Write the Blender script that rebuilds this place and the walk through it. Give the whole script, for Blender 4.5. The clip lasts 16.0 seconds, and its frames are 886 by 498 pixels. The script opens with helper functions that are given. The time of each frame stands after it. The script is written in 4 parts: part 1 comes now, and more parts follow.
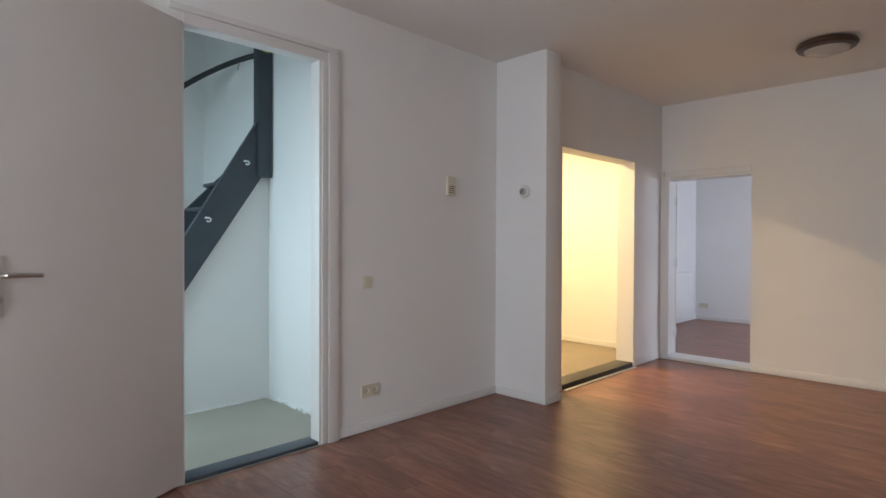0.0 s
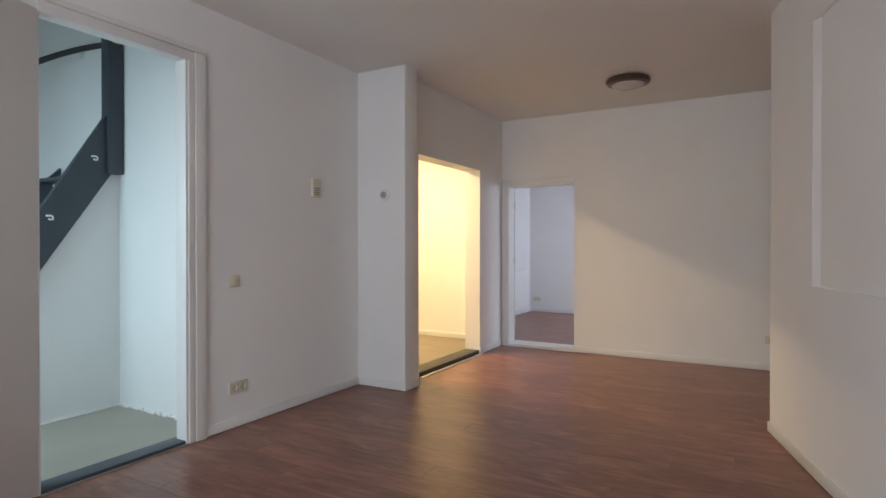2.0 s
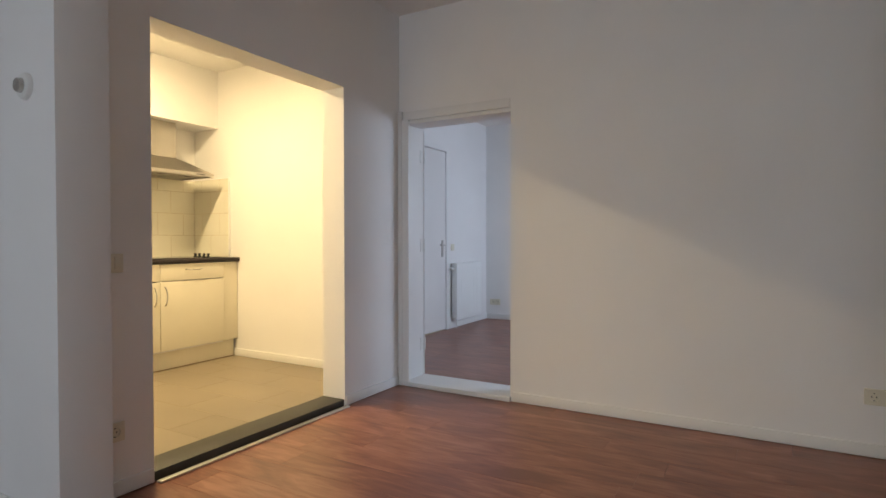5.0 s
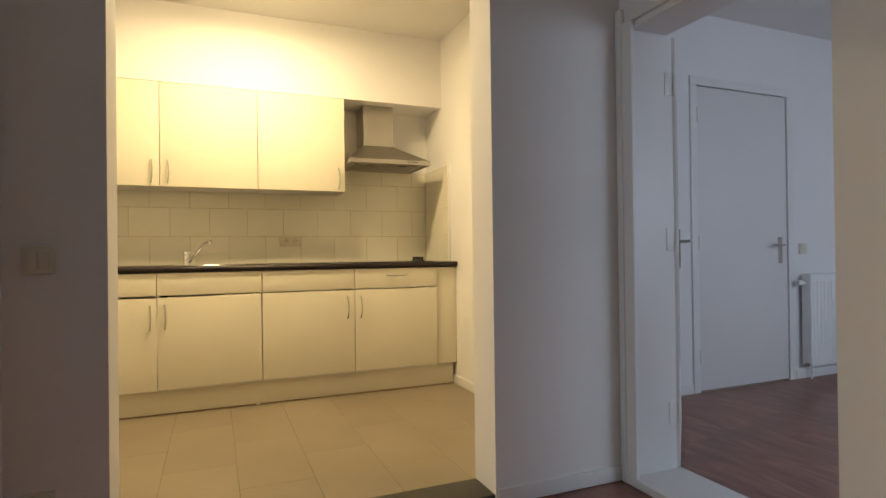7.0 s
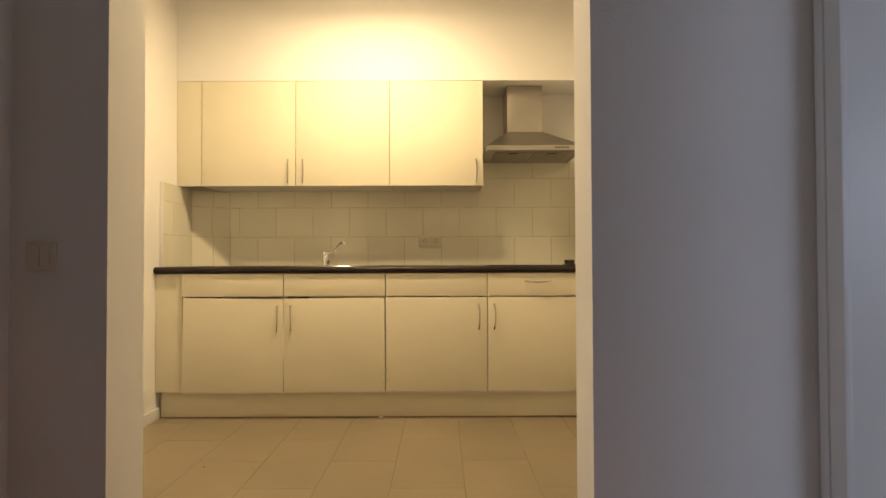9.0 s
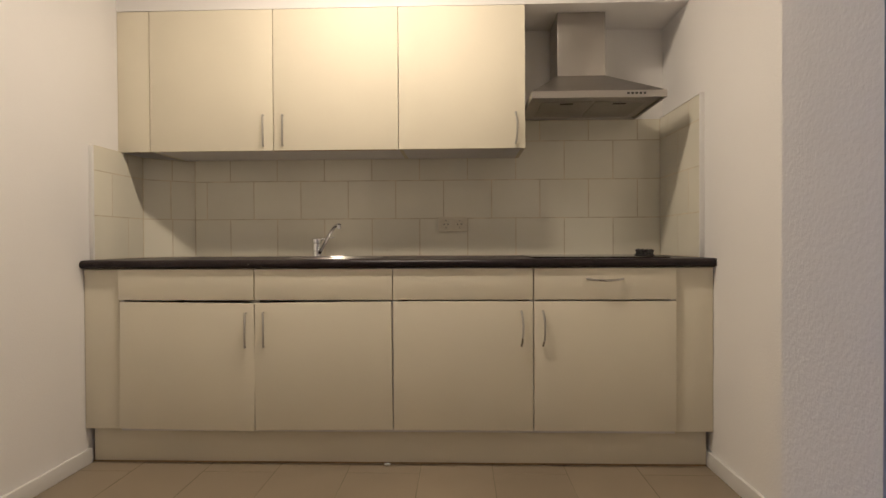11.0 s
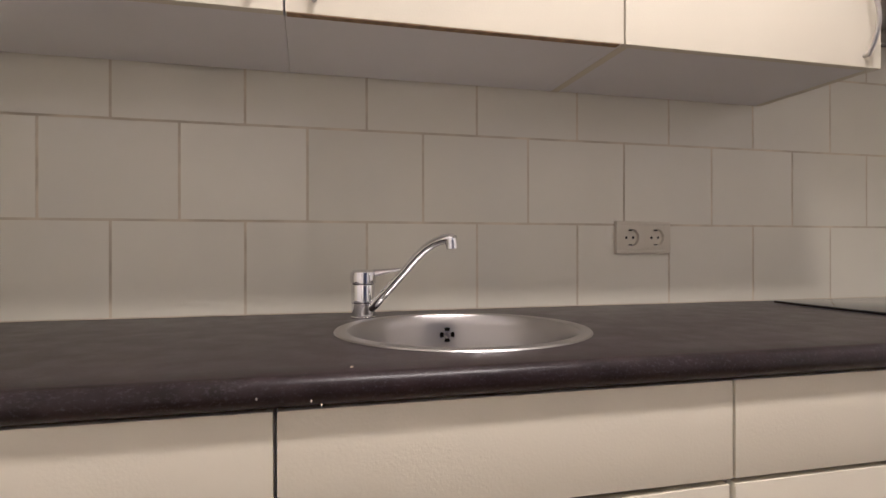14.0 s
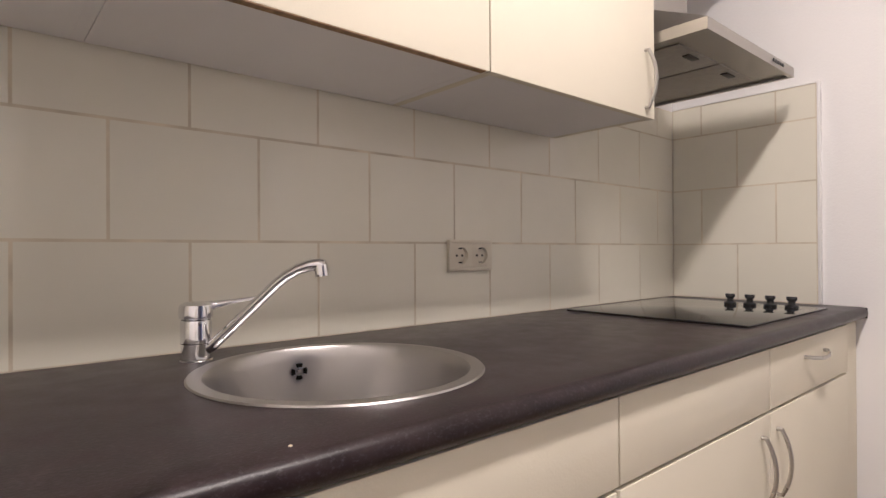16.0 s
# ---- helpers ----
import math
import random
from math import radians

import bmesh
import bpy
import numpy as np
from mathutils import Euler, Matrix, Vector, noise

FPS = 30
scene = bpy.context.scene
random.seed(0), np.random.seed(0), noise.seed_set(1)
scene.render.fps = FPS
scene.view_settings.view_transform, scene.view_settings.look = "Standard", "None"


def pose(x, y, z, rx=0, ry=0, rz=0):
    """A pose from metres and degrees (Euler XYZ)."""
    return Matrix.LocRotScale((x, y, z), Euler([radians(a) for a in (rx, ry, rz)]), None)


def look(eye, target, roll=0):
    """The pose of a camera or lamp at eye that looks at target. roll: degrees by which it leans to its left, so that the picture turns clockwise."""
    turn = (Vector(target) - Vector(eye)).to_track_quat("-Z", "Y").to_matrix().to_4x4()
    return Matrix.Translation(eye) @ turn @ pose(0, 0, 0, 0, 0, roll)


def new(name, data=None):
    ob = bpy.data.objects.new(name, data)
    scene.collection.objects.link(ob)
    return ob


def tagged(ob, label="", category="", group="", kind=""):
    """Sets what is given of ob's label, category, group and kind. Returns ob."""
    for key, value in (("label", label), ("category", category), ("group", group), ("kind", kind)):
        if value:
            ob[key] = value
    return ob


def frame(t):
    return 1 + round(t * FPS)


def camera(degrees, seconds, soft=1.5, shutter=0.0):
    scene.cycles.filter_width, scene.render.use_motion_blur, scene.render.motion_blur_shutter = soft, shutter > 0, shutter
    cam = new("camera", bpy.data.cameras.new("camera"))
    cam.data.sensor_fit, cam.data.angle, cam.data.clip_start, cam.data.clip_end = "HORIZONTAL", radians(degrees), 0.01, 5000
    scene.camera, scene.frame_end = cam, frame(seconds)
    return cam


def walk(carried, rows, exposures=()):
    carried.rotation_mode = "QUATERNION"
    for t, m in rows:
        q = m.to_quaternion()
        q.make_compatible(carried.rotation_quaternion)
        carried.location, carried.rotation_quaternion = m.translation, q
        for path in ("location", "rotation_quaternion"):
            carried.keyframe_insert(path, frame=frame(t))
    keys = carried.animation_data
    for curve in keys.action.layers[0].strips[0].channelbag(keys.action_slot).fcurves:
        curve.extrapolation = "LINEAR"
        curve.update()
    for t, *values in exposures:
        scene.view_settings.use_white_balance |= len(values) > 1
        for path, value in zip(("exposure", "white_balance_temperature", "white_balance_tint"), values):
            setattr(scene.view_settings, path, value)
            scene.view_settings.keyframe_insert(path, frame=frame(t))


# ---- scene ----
cam = camera(77.3, 16.0)
PATH = [
    (0, (-4.137, -2.66, 1.268), (-2.727, -1.242, 1.244), 0.2),
    (0.5, (-4.348, -2.723, 1.27), (-2.779, -1.483, 1.257), 0.2),
    (1, (-4.462, -2.762, 1.25), (-2.794, -1.659, 1.238), 0.1),
    (1.5, (-4.469, -2.752, 1.261), (-2.752, -1.727, 1.241), 0.1),
    (2, (-4.467, -2.761, 1.241), (-2.726, -1.778, 1.227), -0.0),
    (2.5, (-4.143, -2.679, 1.223), (-2.386, -1.724, 1.195), 0.0),
    (3, (-3.701, -2.549, 1.195), (-1.933, -1.615, 1.16), 0.0),
    (3.5, (-3.201, -2.449, 1.171), (-1.407, -1.566, 1.139), -0.1),
    (3.7, (-3.01, -2.44, 1.157), (-1.202, -1.585, 1.119), 0.1),
    (5.8, (-0.769, -2.25, 1.08), (0.765, -0.967, 1.058), -0.4),
    (6, (-0.598, -2.185, 1.085), (0.85, -0.807, 1.066), -0.5),
    (6.5, (-0.155, -2.068, 1.074), (1.003, -0.437, 1.057), -0.6),
    (7, (0.221, -1.973, 1.003), (0.984, -0.124, 1.016), -0.7),
    (7.5, (0.52, -1.791, 0.988), (1.01, 0.147, 1.015), -0.7),
    (8, (0.711, -1.656, 1.002), (0.995, 0.324, 1.026), -0.5),
    (8.5, (0.804, -1.603, 1.012), (0.881, 0.395, 1.039), -0.3),
    (9, (0.828, -1.532, 0.982), (0.835, 0.468, 1.018), -0.2),
    (11.3, (0.773, -0.431, 1.007), (0.708, 1.568, 0.983), -0.3),
    (11.5, (0.712, -0.295, 0.98), (0.653, 1.704, 0.979), -0.3),
    (12, (0.512, 0.114, 1.013), (0.453, 2.113, 1.007), -0.1),
    (12.5, (0.382, 0.479, 1.037), (0.325, 2.478, 1.029), -0.2),
    (13, (0.233, 0.736, 1.067), (0.228, 2.736, 1.068), -0.2),
    (13.5, (0.076, 0.922, 1.079), (0.264, 2.913, 1.084), -0.0),
    (14, (-0.065, 1.096, 1.077), (0.411, 3.039, 1.079), -0.1),
    (14.5, (-0.159, 1.204, 1.108), (0.639, 3.038, 1.111), -0.1),
    (15, (-0.223, 1.246, 1.113), (0.846, 2.937, 1.12), -0.1),
    (15.5, (-0.23, 1.268, 1.115), (1.001, 2.844, 1.123), -0.3),
    (16, (-0.239, 1.275, 1.118), (1.061, 2.795, 1.125), -0.3),
]
walk(cam, [(t, look(e, g, r)) for t, e, g, r in PATH], [(0, 0.02, 7300, 11), (3.7, 0.02, 7100, 11), (5.8, -0.48, 6850, 5), (7.0, -0.83, 6950, 7), (8.0, -0.97, 7050, 11), (9.2, -1.05, 7000, 11), (11.3, -1.55, 5050, 22), (12.5, -1.32, 4800, 26), (13.5, -1.08, 4700, 27), (14.2, -0.88, 4700, 27), (15.0, -0.69, 4750, 27), (16, -0.80, 4750, 27)])

# ---- light, world, exposure ----
def make_world():
    w = bpy.data.worlds.new("sky")
    scene.world = w
    w.use_nodes = True
    nt = w.node_tree
    sky = nt.nodes.new("ShaderNodeTexSky")
    sky.sky_type = "NISHITA"
    sky.sun_disc = False
    sky.sun_elevation = radians(28)
    sky.sun_rotation = radians(100)
    bg = nt.nodes["Background"]
    bg.inputs["Strength"].default_value = 0.08
    nt.links.new(sky.outputs[0], bg.inputs[0])


def area_lamp(name, at, target, sx, sy, watts, colour):
    d = bpy.data.lights.new(name, "AREA")
    d.shape, d.size, d.size_y, d.energy, d.color = "RECTANGLE", sx, sy, watts, colour
    ob = new(name, d)
    ob.matrix_world = look(at, target)
    return ob


make_world()
# daylight standing in the window openings: living room, stair hall, bedroom
area_lamp("living_window_light", (-7.20, -2.0, 1.65), (-2.6, 0.4, -0.7), 2.8, 1.5, 106, (0.69, 0.825, 1.0))
area_lamp("hall_window_light", (-4.12, 1.25, 1.45), (-2, 1.0, 0.0), 0.9, 1.0, 40, (0.52, 0.79, 1.0))
area_lamp("bedroom_window_light", (4.3, -3.42, 1.6), (4.0, 1.0, -1.4), 1.9, 1.5, 82, (0.58, 0.73, 1.0))
# the kitchen's ceiling lamp
area_lamp("kitchen_lamp_light", (0.42, 1.25, 2.585), (0.42, 1.2501, 0), 0.70, 0.11, 70, (1.0, 0.775, 0.45))


# ---- materials ----
def material(name, colour, rough=0.5, metal=0.0, var=0.06, scale=3.0, bump=0.0, bump_scale=120.0, spec=0.5, coat=0.0):
    """A principled surface with broad mottling, fine variation and a fine bump, at world size."""
    m = bpy.data.materials.new(name)
    m.use_nodes = True
    nt = m.node_tree
    b = nt.nodes["Principled BSDF"]
    b.inputs["Metallic"].default_value = metal
    b.inputs["Specular IOR Level"].default_value = spec
    b.inputs["Coat Weight"].default_value = coat
    geo = nt.nodes.new("ShaderNodeNewGeometry")
    n1 = nt.nodes.new("ShaderNodeTexNoise")
    n1.inputs["Scale"].default_value = scale
    n1.inputs["Detail"].default_value = 5
    n2 = nt.nodes.new("ShaderNodeTexNoise")
    n2.inputs["Scale"].default_value = bump_scale
    n2.inputs["Detail"].default_value = 3
    for n in (n1, n2):
        nt.links.new(geo.outputs["Position"], n.inputs["Vector"])
    ramp = nt.nodes.new("ShaderNodeMapRange")
    ramp.inputs["From Min"].default_value, ramp.inputs["From Max"].default_value = 0.3, 0.7
    ramp.inputs["To Min"].default_value, ramp.inputs["To Max"].default_value = 1 - var, 1 + var
    nt.links.new(n1.outputs["Fac"], ramp.inputs["Value"])
    mul = nt.nodes.new("ShaderNodeMix")
    mul.data_type, mul.blend_type = "RGBA", "MULTIPLY"
    mul.inputs["Factor"].default_value = 1.0
    mul.inputs["A"].default_value = (*colour, 1)
    nt.links.new(ramp.outputs["Result"], mul.inputs["B"])
    nt.links.new(mul.outputs["Result"], b.inputs["Base Color"])
    rr = nt.nodes.new("ShaderNodeMapRange")
    rr.inputs["To Min"].default_value, rr.inputs["To Max"].default_value = rough * 0.85, min(1.0, rough * 1.15)
    nt.links.new(n1.outputs["Fac"], rr.inputs["Value"])
    nt.links.new(rr.outputs["Result"], b.inputs["Roughness"])
    if bump:
        bp = nt.nodes.new("ShaderNodeBump")
        bp.inputs["Strength"].default_value = bump
        bp.inputs["Distance"].default_value = 0.002
        nt.links.new(n2.outputs["Fac"], bp.inputs["Height"])
        nt.links.new(bp.outputs["Normal"], b.inputs["Normal"])
    return m


def laminate(name):
    """Red-brown wood-look laminate, grain along y, every board a little different."""
    m = bpy.data.materials.new(name)
    m.use_nodes = True
    nt = m.node_tree
    L = nt.links.new
    b = nt.nodes["Principled BSDF"]
    geo = nt.nodes.new("ShaderNodeNewGeometry")
    info = nt.nodes.new("ShaderNodeObjectInfo")
    off = nt.nodes.new("ShaderNodeVectorMath")
    off.operation = "MULTIPLY_ADD"
    off.inputs[1].default_value = (1, 1, 1)
    comb = nt.nodes.new("ShaderNodeCombineXYZ")
    k = nt.nodes.new("ShaderNodeMath")
    k.operation = "MULTIPLY"
    k.inputs[1].default_value = 37.0
    L(info.outputs["Random"], k.inputs[0])
    L(k.outputs[0], comb.inputs[0])
    L(k.outputs[0], comb.inputs[1])
    L(geo.outputs["Position"], off.inputs[0])
    L(comb.outputs[0], off.inputs[2])
    fac = []
    for sx, sy, detail, dist in ((7, 2.0, 5, 1.2), (22, 3.0, 6, 1.8), (230, 9, 3, 0.2)):
        mp = nt.nodes.new("ShaderNodeMapping")
        mp.inputs["Scale"].default_value = (sx, sy, 1)
        L(off.outputs[0], mp.inputs["Vector"])
        n = nt.nodes.new("ShaderNodeTexNoise")
        n.inputs["Scale"].default_value = 1.0
        n.inputs["Detail"].default_value = detail
        n.inputs["Distortion"].default_value = dist
        L(mp.outputs[0], n.inputs["Vector"])
        fac.append(n.outputs["Fac"])
    mixf = nt.nodes.new("ShaderNodeMath")
    mixf.operation = "MULTIPLY_ADD"
    mixf.inputs[1].default_value = 0.36
    L(fac[1], mixf.inputs[0])
    half = nt.nodes.new("ShaderNodeMath")
    half.operation = "MULTIPLY"
    half.inputs[1].default_value = 0.64
    L(fac[0], half.inputs[0])
    L(half.outputs[0], mixf.inputs[2])
    ramp = nt.nodes.new("ShaderNodeValToRGB")
    e = ramp.color_ramp.elements
    e[0].position, e[0].color = 0.34, (0.158, 0.055, 0.038, 1)
    e[1].position, e[1].color = 0.66, (0.385, 0.184, 0.127, 1)
    mid = ramp.color_ramp.elements.new(0.5)
    mid.color = (0.258, 0.104, 0.070, 1)
    L(mixf.outputs[0], ramp.inputs["Fac"])
    hsv = nt.nodes.new("ShaderNodeHueSaturation")
    val = nt.nodes.new("ShaderNodeMapRange")
    val.inputs["To Min"].default_value, val.inputs["To Max"].default_value = 0.92, 1.08
    L(info.outputs["Random"], val.inputs["Value"])
    L(val.outputs[0], hsv.inputs["Value"])
    L(ramp.outputs[0], hsv.inputs["Color"])
    L(hsv.outputs[0], b.inputs["Base Color"])
    rr = nt.nodes.new("ShaderNodeMapRange")
    rr.inputs["To Min"].default_value, rr.inputs["To Max"].default_value = 0.26, 0.40
    L(fac[0], rr.inputs["Value"])
    L(rr.outputs[0], b.inputs["Roughness"])
    bp = nt.nodes.new("ShaderNodeBump")
    bp.inputs["Strength"].default_value, bp.inputs["Distance"].default_value = 0.12, 0.001
    L(fac[2], bp.inputs["Height"])
    L(bp.outputs[0], b.inputs["Normal"])
    return m


def ceramic(name, colour, rough, vary, stain=0.05):
    """Tile: each one slightly different, with faint cloudy wear."""
    m = material(name, colour, rough, var=stain, scale=2.2, bump=0.05, bump_scale=18)
    nt = m.node_tree
    b = nt.nodes["Principled BSDF"]
    src = b.inputs["Base Color"].links[0].from_socket
    info = nt.nodes.new("ShaderNodeObjectInfo")
    hsv = nt.nodes.new("ShaderNodeHueSaturation")
    val = nt.nodes.new("ShaderNodeMapRange")
    val.inputs["To Min"].default_value, val.inputs["To Max"].default_value = 1 - vary, 1 + vary
    nt.links.new(info.outputs["Random"], val.inputs["Value"])
    nt.links.new(val.outputs[0], hsv.inputs["Value"])
    nt.links.new(src, hsv.inputs["Color"])
    nt.links.new(hsv.outputs[0], b.inputs["Base Color"])
    return m


def worktop_material(name):
    """Dark grey-brown laminate with fine pale specks and rubbed streaks."""
    m = material(name, (0.019, 0.0125, 0.0135), 0.31, var=0.45, scale=22, bump=0.10, bump_scale=260)
    nt = m.node_tree
    b = nt.nodes["Principled BSDF"]
    src = b.inputs["Base Color"].links[0].from_socket
    geo = nt.nodes.new("ShaderNodeNewGeometry")
    mp = nt.nodes.new("ShaderNodeMapping")
    mp.inputs["Scale"].default_value = (170, 240, 240)
    n = nt.nodes.new("ShaderNodeTexNoise")
    n.inputs["Scale"].default_value, n.inputs["Detail"].default_value, n.inputs["Roughness"].default_value = 1.0, 6, 0.7
    nt.links.new(geo.outputs["Position"], mp.inputs["Vector"])
    nt.links.new(mp.outputs[0], n.inputs["Vector"])
    ramp = nt.nodes.new("ShaderNodeValToRGB")
    ramp.color_ramp.elements[0].position, ramp.color_ramp.elements[0].color = 0.52, (0, 0, 0, 1)
    ramp.color_ramp.elements[1].position, ramp.color_ramp.elements[1].color = 0.80, (1, 1, 1, 1)
    nt.links.new(n.outputs["Fac"], ramp.inputs["Fac"])
    mix = nt.nodes.new("ShaderNodeMix")
    mix.data_type = "RGBA"
    mix.inputs["B"].default_value = (0.075, 0.062, 0.069, 1)
    nt.links.new(ramp.outputs[0], mix.inputs["Factor"])
    nt.links.new(src, mix.inputs["A"])
    nt.links.new(mix.outputs["Result"], b.inputs["Base Color"])
    b.inputs["Specular IOR Level"].default_value = 0.25
    wear = b.inputs["Roughness"].links[0].from_node
    wear.inputs["From Min"].default_value, wear.inputs["From Max"].default_value = 0.3, 0.7
    wear.inputs["To Min"].default_value, wear.inputs["To Max"].default_value = 0.29, 0.37
    return m


def glass_material(name):
    m = bpy.data.materials.new(name)
    m.use_nodes = True
    b = m.node_tree.nodes["Principled BSDF"]
    b.inputs["Transmission Weight"].default_value = 1.0
    b.inputs["Roughness"].default_value = 0.02
    b.inputs["IOR"].default_value = 1.45
    return m


PLASTER = material("white_wall_paint", (0.84, 0.825, 0.81), 0.85, var=0.025, scale=1.3, bump=0.35, bump_scale=160, spec=0.25)
CEILING = material("white_ceiling_paint", (0.83, 0.81, 0.78), 0.9, var=0.02, scale=0.9, bump=0.25, bump_scale=120, spec=0.2)
GLOSS = material("white_gloss_paint", (0.80, 0.79, 0.77), 0.38, var=0.02, scale=2.0, bump=0.06, bump_scale=40)
DOORPAINT = material("off_white_door_paint", (0.76, 0.74, 0.72), 0.42, var=0.02, scale=1.6, bump=0.08, bump_scale=60)
CREAM = material("cream_melamine", (0.77, 0.72, 0.58), 0.62, var=0.025, scale=2.5, bump=0.15, bump_scale=300, spec=0.3)
CARCASS = material("pale_grey_melamine", (0.82, 0.80, 0.78), 0.5, var=0.03, scale=3.0)
# brown of the worn door edge, also of the plinth's painted shadow line
CHIPBOARD_SHADOW = material("chipboard_and_shadow_brown", (0.32, 0.21, 0.11), 0.8, var=0.35, scale=60, bump=0.4, bump_scale=220)
WALLTILE = ceramic("cream_glazed_tile", (0.80, 0.77, 0.65), 0.075, 0.025)
GROUT = material("tan_grout", (0.64, 0.57, 0.43), 0.9, var=0.18, scale=14, bump=0.3, bump_scale=300)
FLOORTILE = ceramic("taupe_floor_tile", (0.275, 0.225, 0.16), 0.45, 0.05, 0.10)
FLOORGROUT = material("dark_floor_grout", (0.215, 0.19, 0.14), 0.9, var=0.30, scale=8)
LAMINATE = laminate("red_brown_laminate")
WORKTOP = worktop_material("dark_speckled_worktop")
STEEL = material("brushed_steel", (0.48, 0.465, 0.45), 0.33, metal=1.0, var=0.02, scale=6)
HOODSTEEL = material("silver_steel", (0.44, 0.42, 0.39), 0.36, metal=1.0, var=0.04, scale=8)
CHROME = material("chrome", (0.80, 0.80, 0.82), 0.06, metal=1.0, var=0.02)
SATIN = material("satin_nickel", (0.52, 0.50, 0.47), 0.28, metal=1.0, var=0.03)
BLACKGLASS = material("black_glass", (0.012, 0.012, 0.013), 0.07, var=0.1, spec=0.6)
BLACK = material("black_plastic", (0.018, 0.018, 0.019), 0.4, var=0.1)
HOLE = material("dark_hole", (0.004, 0.004, 0.004), 0.9, var=0.1, spec=0.05)
FILTER = material("filter_mesh", (0.36, 0.34, 0.31), 0.45, metal=0.8, var=0.10, scale=60, bump=0.5, bump_scale=500)
PLASTIC = material("cream_plastic", (0.72, 0.67, 0.54), 0.35, var=0.02)
WHITEPLASTIC = material("white_plastic", (0.78, 0.77, 0.74), 0.35, var=0.02)
SLATE = material("slate_grey_paint", (0.050, 0.062, 0.078), 0.42, var=0.10, scale=5, bump=0.15, bump_scale=60)
HALLFLOOR = material("beige_hall_vinyl", (0.38, 0.35, 0.29), 0.6, var=0.07, scale=2.0, bump=0.1)
DARKSTRIP = material("dark_threshold_strip", (0.045, 0.042, 0.035), 0.5, var=0.15, scale=12)
ALU = material("aluminium_strip", (0.70, 0.69, 0.66), 0.35, metal=1.0, var=0.05)
BROWNMETAL = material("dark_brown_lamp_rim", (0.060, 0.030, 0.020), 0.35, var=0.12)
OPAL = material("opal_glass", (0.55, 0.51, 0.46), 0.25, var=0.03)
RADPAINT = material("white_radiator_enamel", (0.86, 0.86, 0.84), 0.3, var=0.02)
ALUPLATE = material("pale_anodised_plate", (0.66, 0.65, 0.62), 0.45, metal=0.3, var=0.03)
YELLOW = material("yellow_tape", (0.55, 0.50, 0.05), 0.5, var=0.1)
GLASS = glass_material("clear_glass")
LAMPGLOW = material("lit_opal", (0.8, 0.78, 0.7), 0.4, var=0.02)
LAMPGLOW.node_tree.nodes["Principled BSDF"].inputs["Emission Color"].default_value = (1.0, 0.775, 0.45, 1)
LAMPGLOW.node_tree.nodes["Principled BSDF"].inputs["Emission Strength"].default_value = 47.0


# ---- mesh helpers ----
def add_box(bm, lo, hi, m=None):
    mid = [(a + b) / 2 for a, b in zip(lo, hi)]
    size = [abs(b - a) for a, b in zip(lo, hi)]
    mm = Matrix.Translation(mid) @ Matrix.Diagonal((*size, 1))
    bmesh.ops.create_cube(bm, size=1.0, matrix=(m @ mm) if m else mm)
    return bm


def box(lo, hi, bevel=0.0, seg=2):
    bm = add_box(bmesh.new(), lo, hi)
    if bevel:
        bmesh.ops.bevel(bm, geom=bm.edges[:], offset=bevel, segments=seg, profile=0.6, affect="EDGES")
    return bm


def boxes(*pairs):
    bm = bmesh.new()
    for lo, hi in pairs:
        add_box(bm, lo, hi)
    return bm


def join(*bms):
    """Several bmeshes as one."""
    out = bmesh.new()
    for bm in bms:
        me = bpy.data.meshes.new("tmp")
        bm.to_mesh(me)
        bm.free()
        out.from_mesh(me)
        bpy.data.meshes.remove(me)
    return out


def moved(bm, m):
    bmesh.ops.transform(bm, matrix=m, verts=bm.verts[:])
    return bm


def tube(points, radii, n=12, squash=1.0):
    """A round bar along points; radii is one number or one for each point."""
    bm = bmesh.new()
    pts = [Vector(p) for p in points]
    if not isinstance(radii, (list, tuple)):
        radii = [radii] * len(pts)
    rings = []
    side = None
    for i, p in enumerate(pts):
        d = (pts[min(i + 1, len(pts) - 1)] - pts[max(i - 1, 0)]).normalized()
        if side is None:
            side = d.orthogonal().normalized()
        side = (side - d * side.dot(d)).normalized()
        up = d.cross(side)
        ring = []
        for j in range(n):
            a = 2 * math.pi * j / n
            ring.append(bm.verts.new(p + radii[i] * (math.cos(a) * side + squash * math.sin(a) * up)))
        rings.append(ring)
    for r0, r1 in zip(rings, rings[1:]):
        for j in range(n):
            bm.faces.new((r0[j], r0[(j + 1) % n], r1[(j + 1) % n], r1[j]))
    bm.faces.new(rings[0][::-1])
    bm.faces.new(rings[-1])
    bmesh.ops.recalc_face_normals(bm, faces=bm.faces[:])
    return bm


def lathe(profile, n=48, m=None):
    """A body of revolution about z from (radius, height) pairs, bottom to top or inside to outside."""
    bm = bmesh.new()
    rings = []
    for r, z in profile:
        if r < 1e-5:
            rings.append([bm.verts.new((0, 0, z))])
        else:
            rings.append([bm.verts.new((r * math.cos(2 * math.pi * j / n), r * math.sin(2 * math.pi * j / n), z)) for j in range(n)])
    for a, b in zip(rings, rings[1:]):
        for j in range(n):
            k = (j + 1) % n
            if len(a) == 1 and len(b) > 1:
                bm.faces.new((a[0], b[k], b[j]))
            elif len(b) == 1 and len(a) > 1:
                bm.faces.new((a[j], a[k], b[0]))
            elif len(a) > 1:
                bm.faces.new((a[j], a[k], b[k], b[j]))
    bmesh.ops.recalc_face_normals(bm, faces=bm.faces[:])
    return moved(bm, m) if m else bm


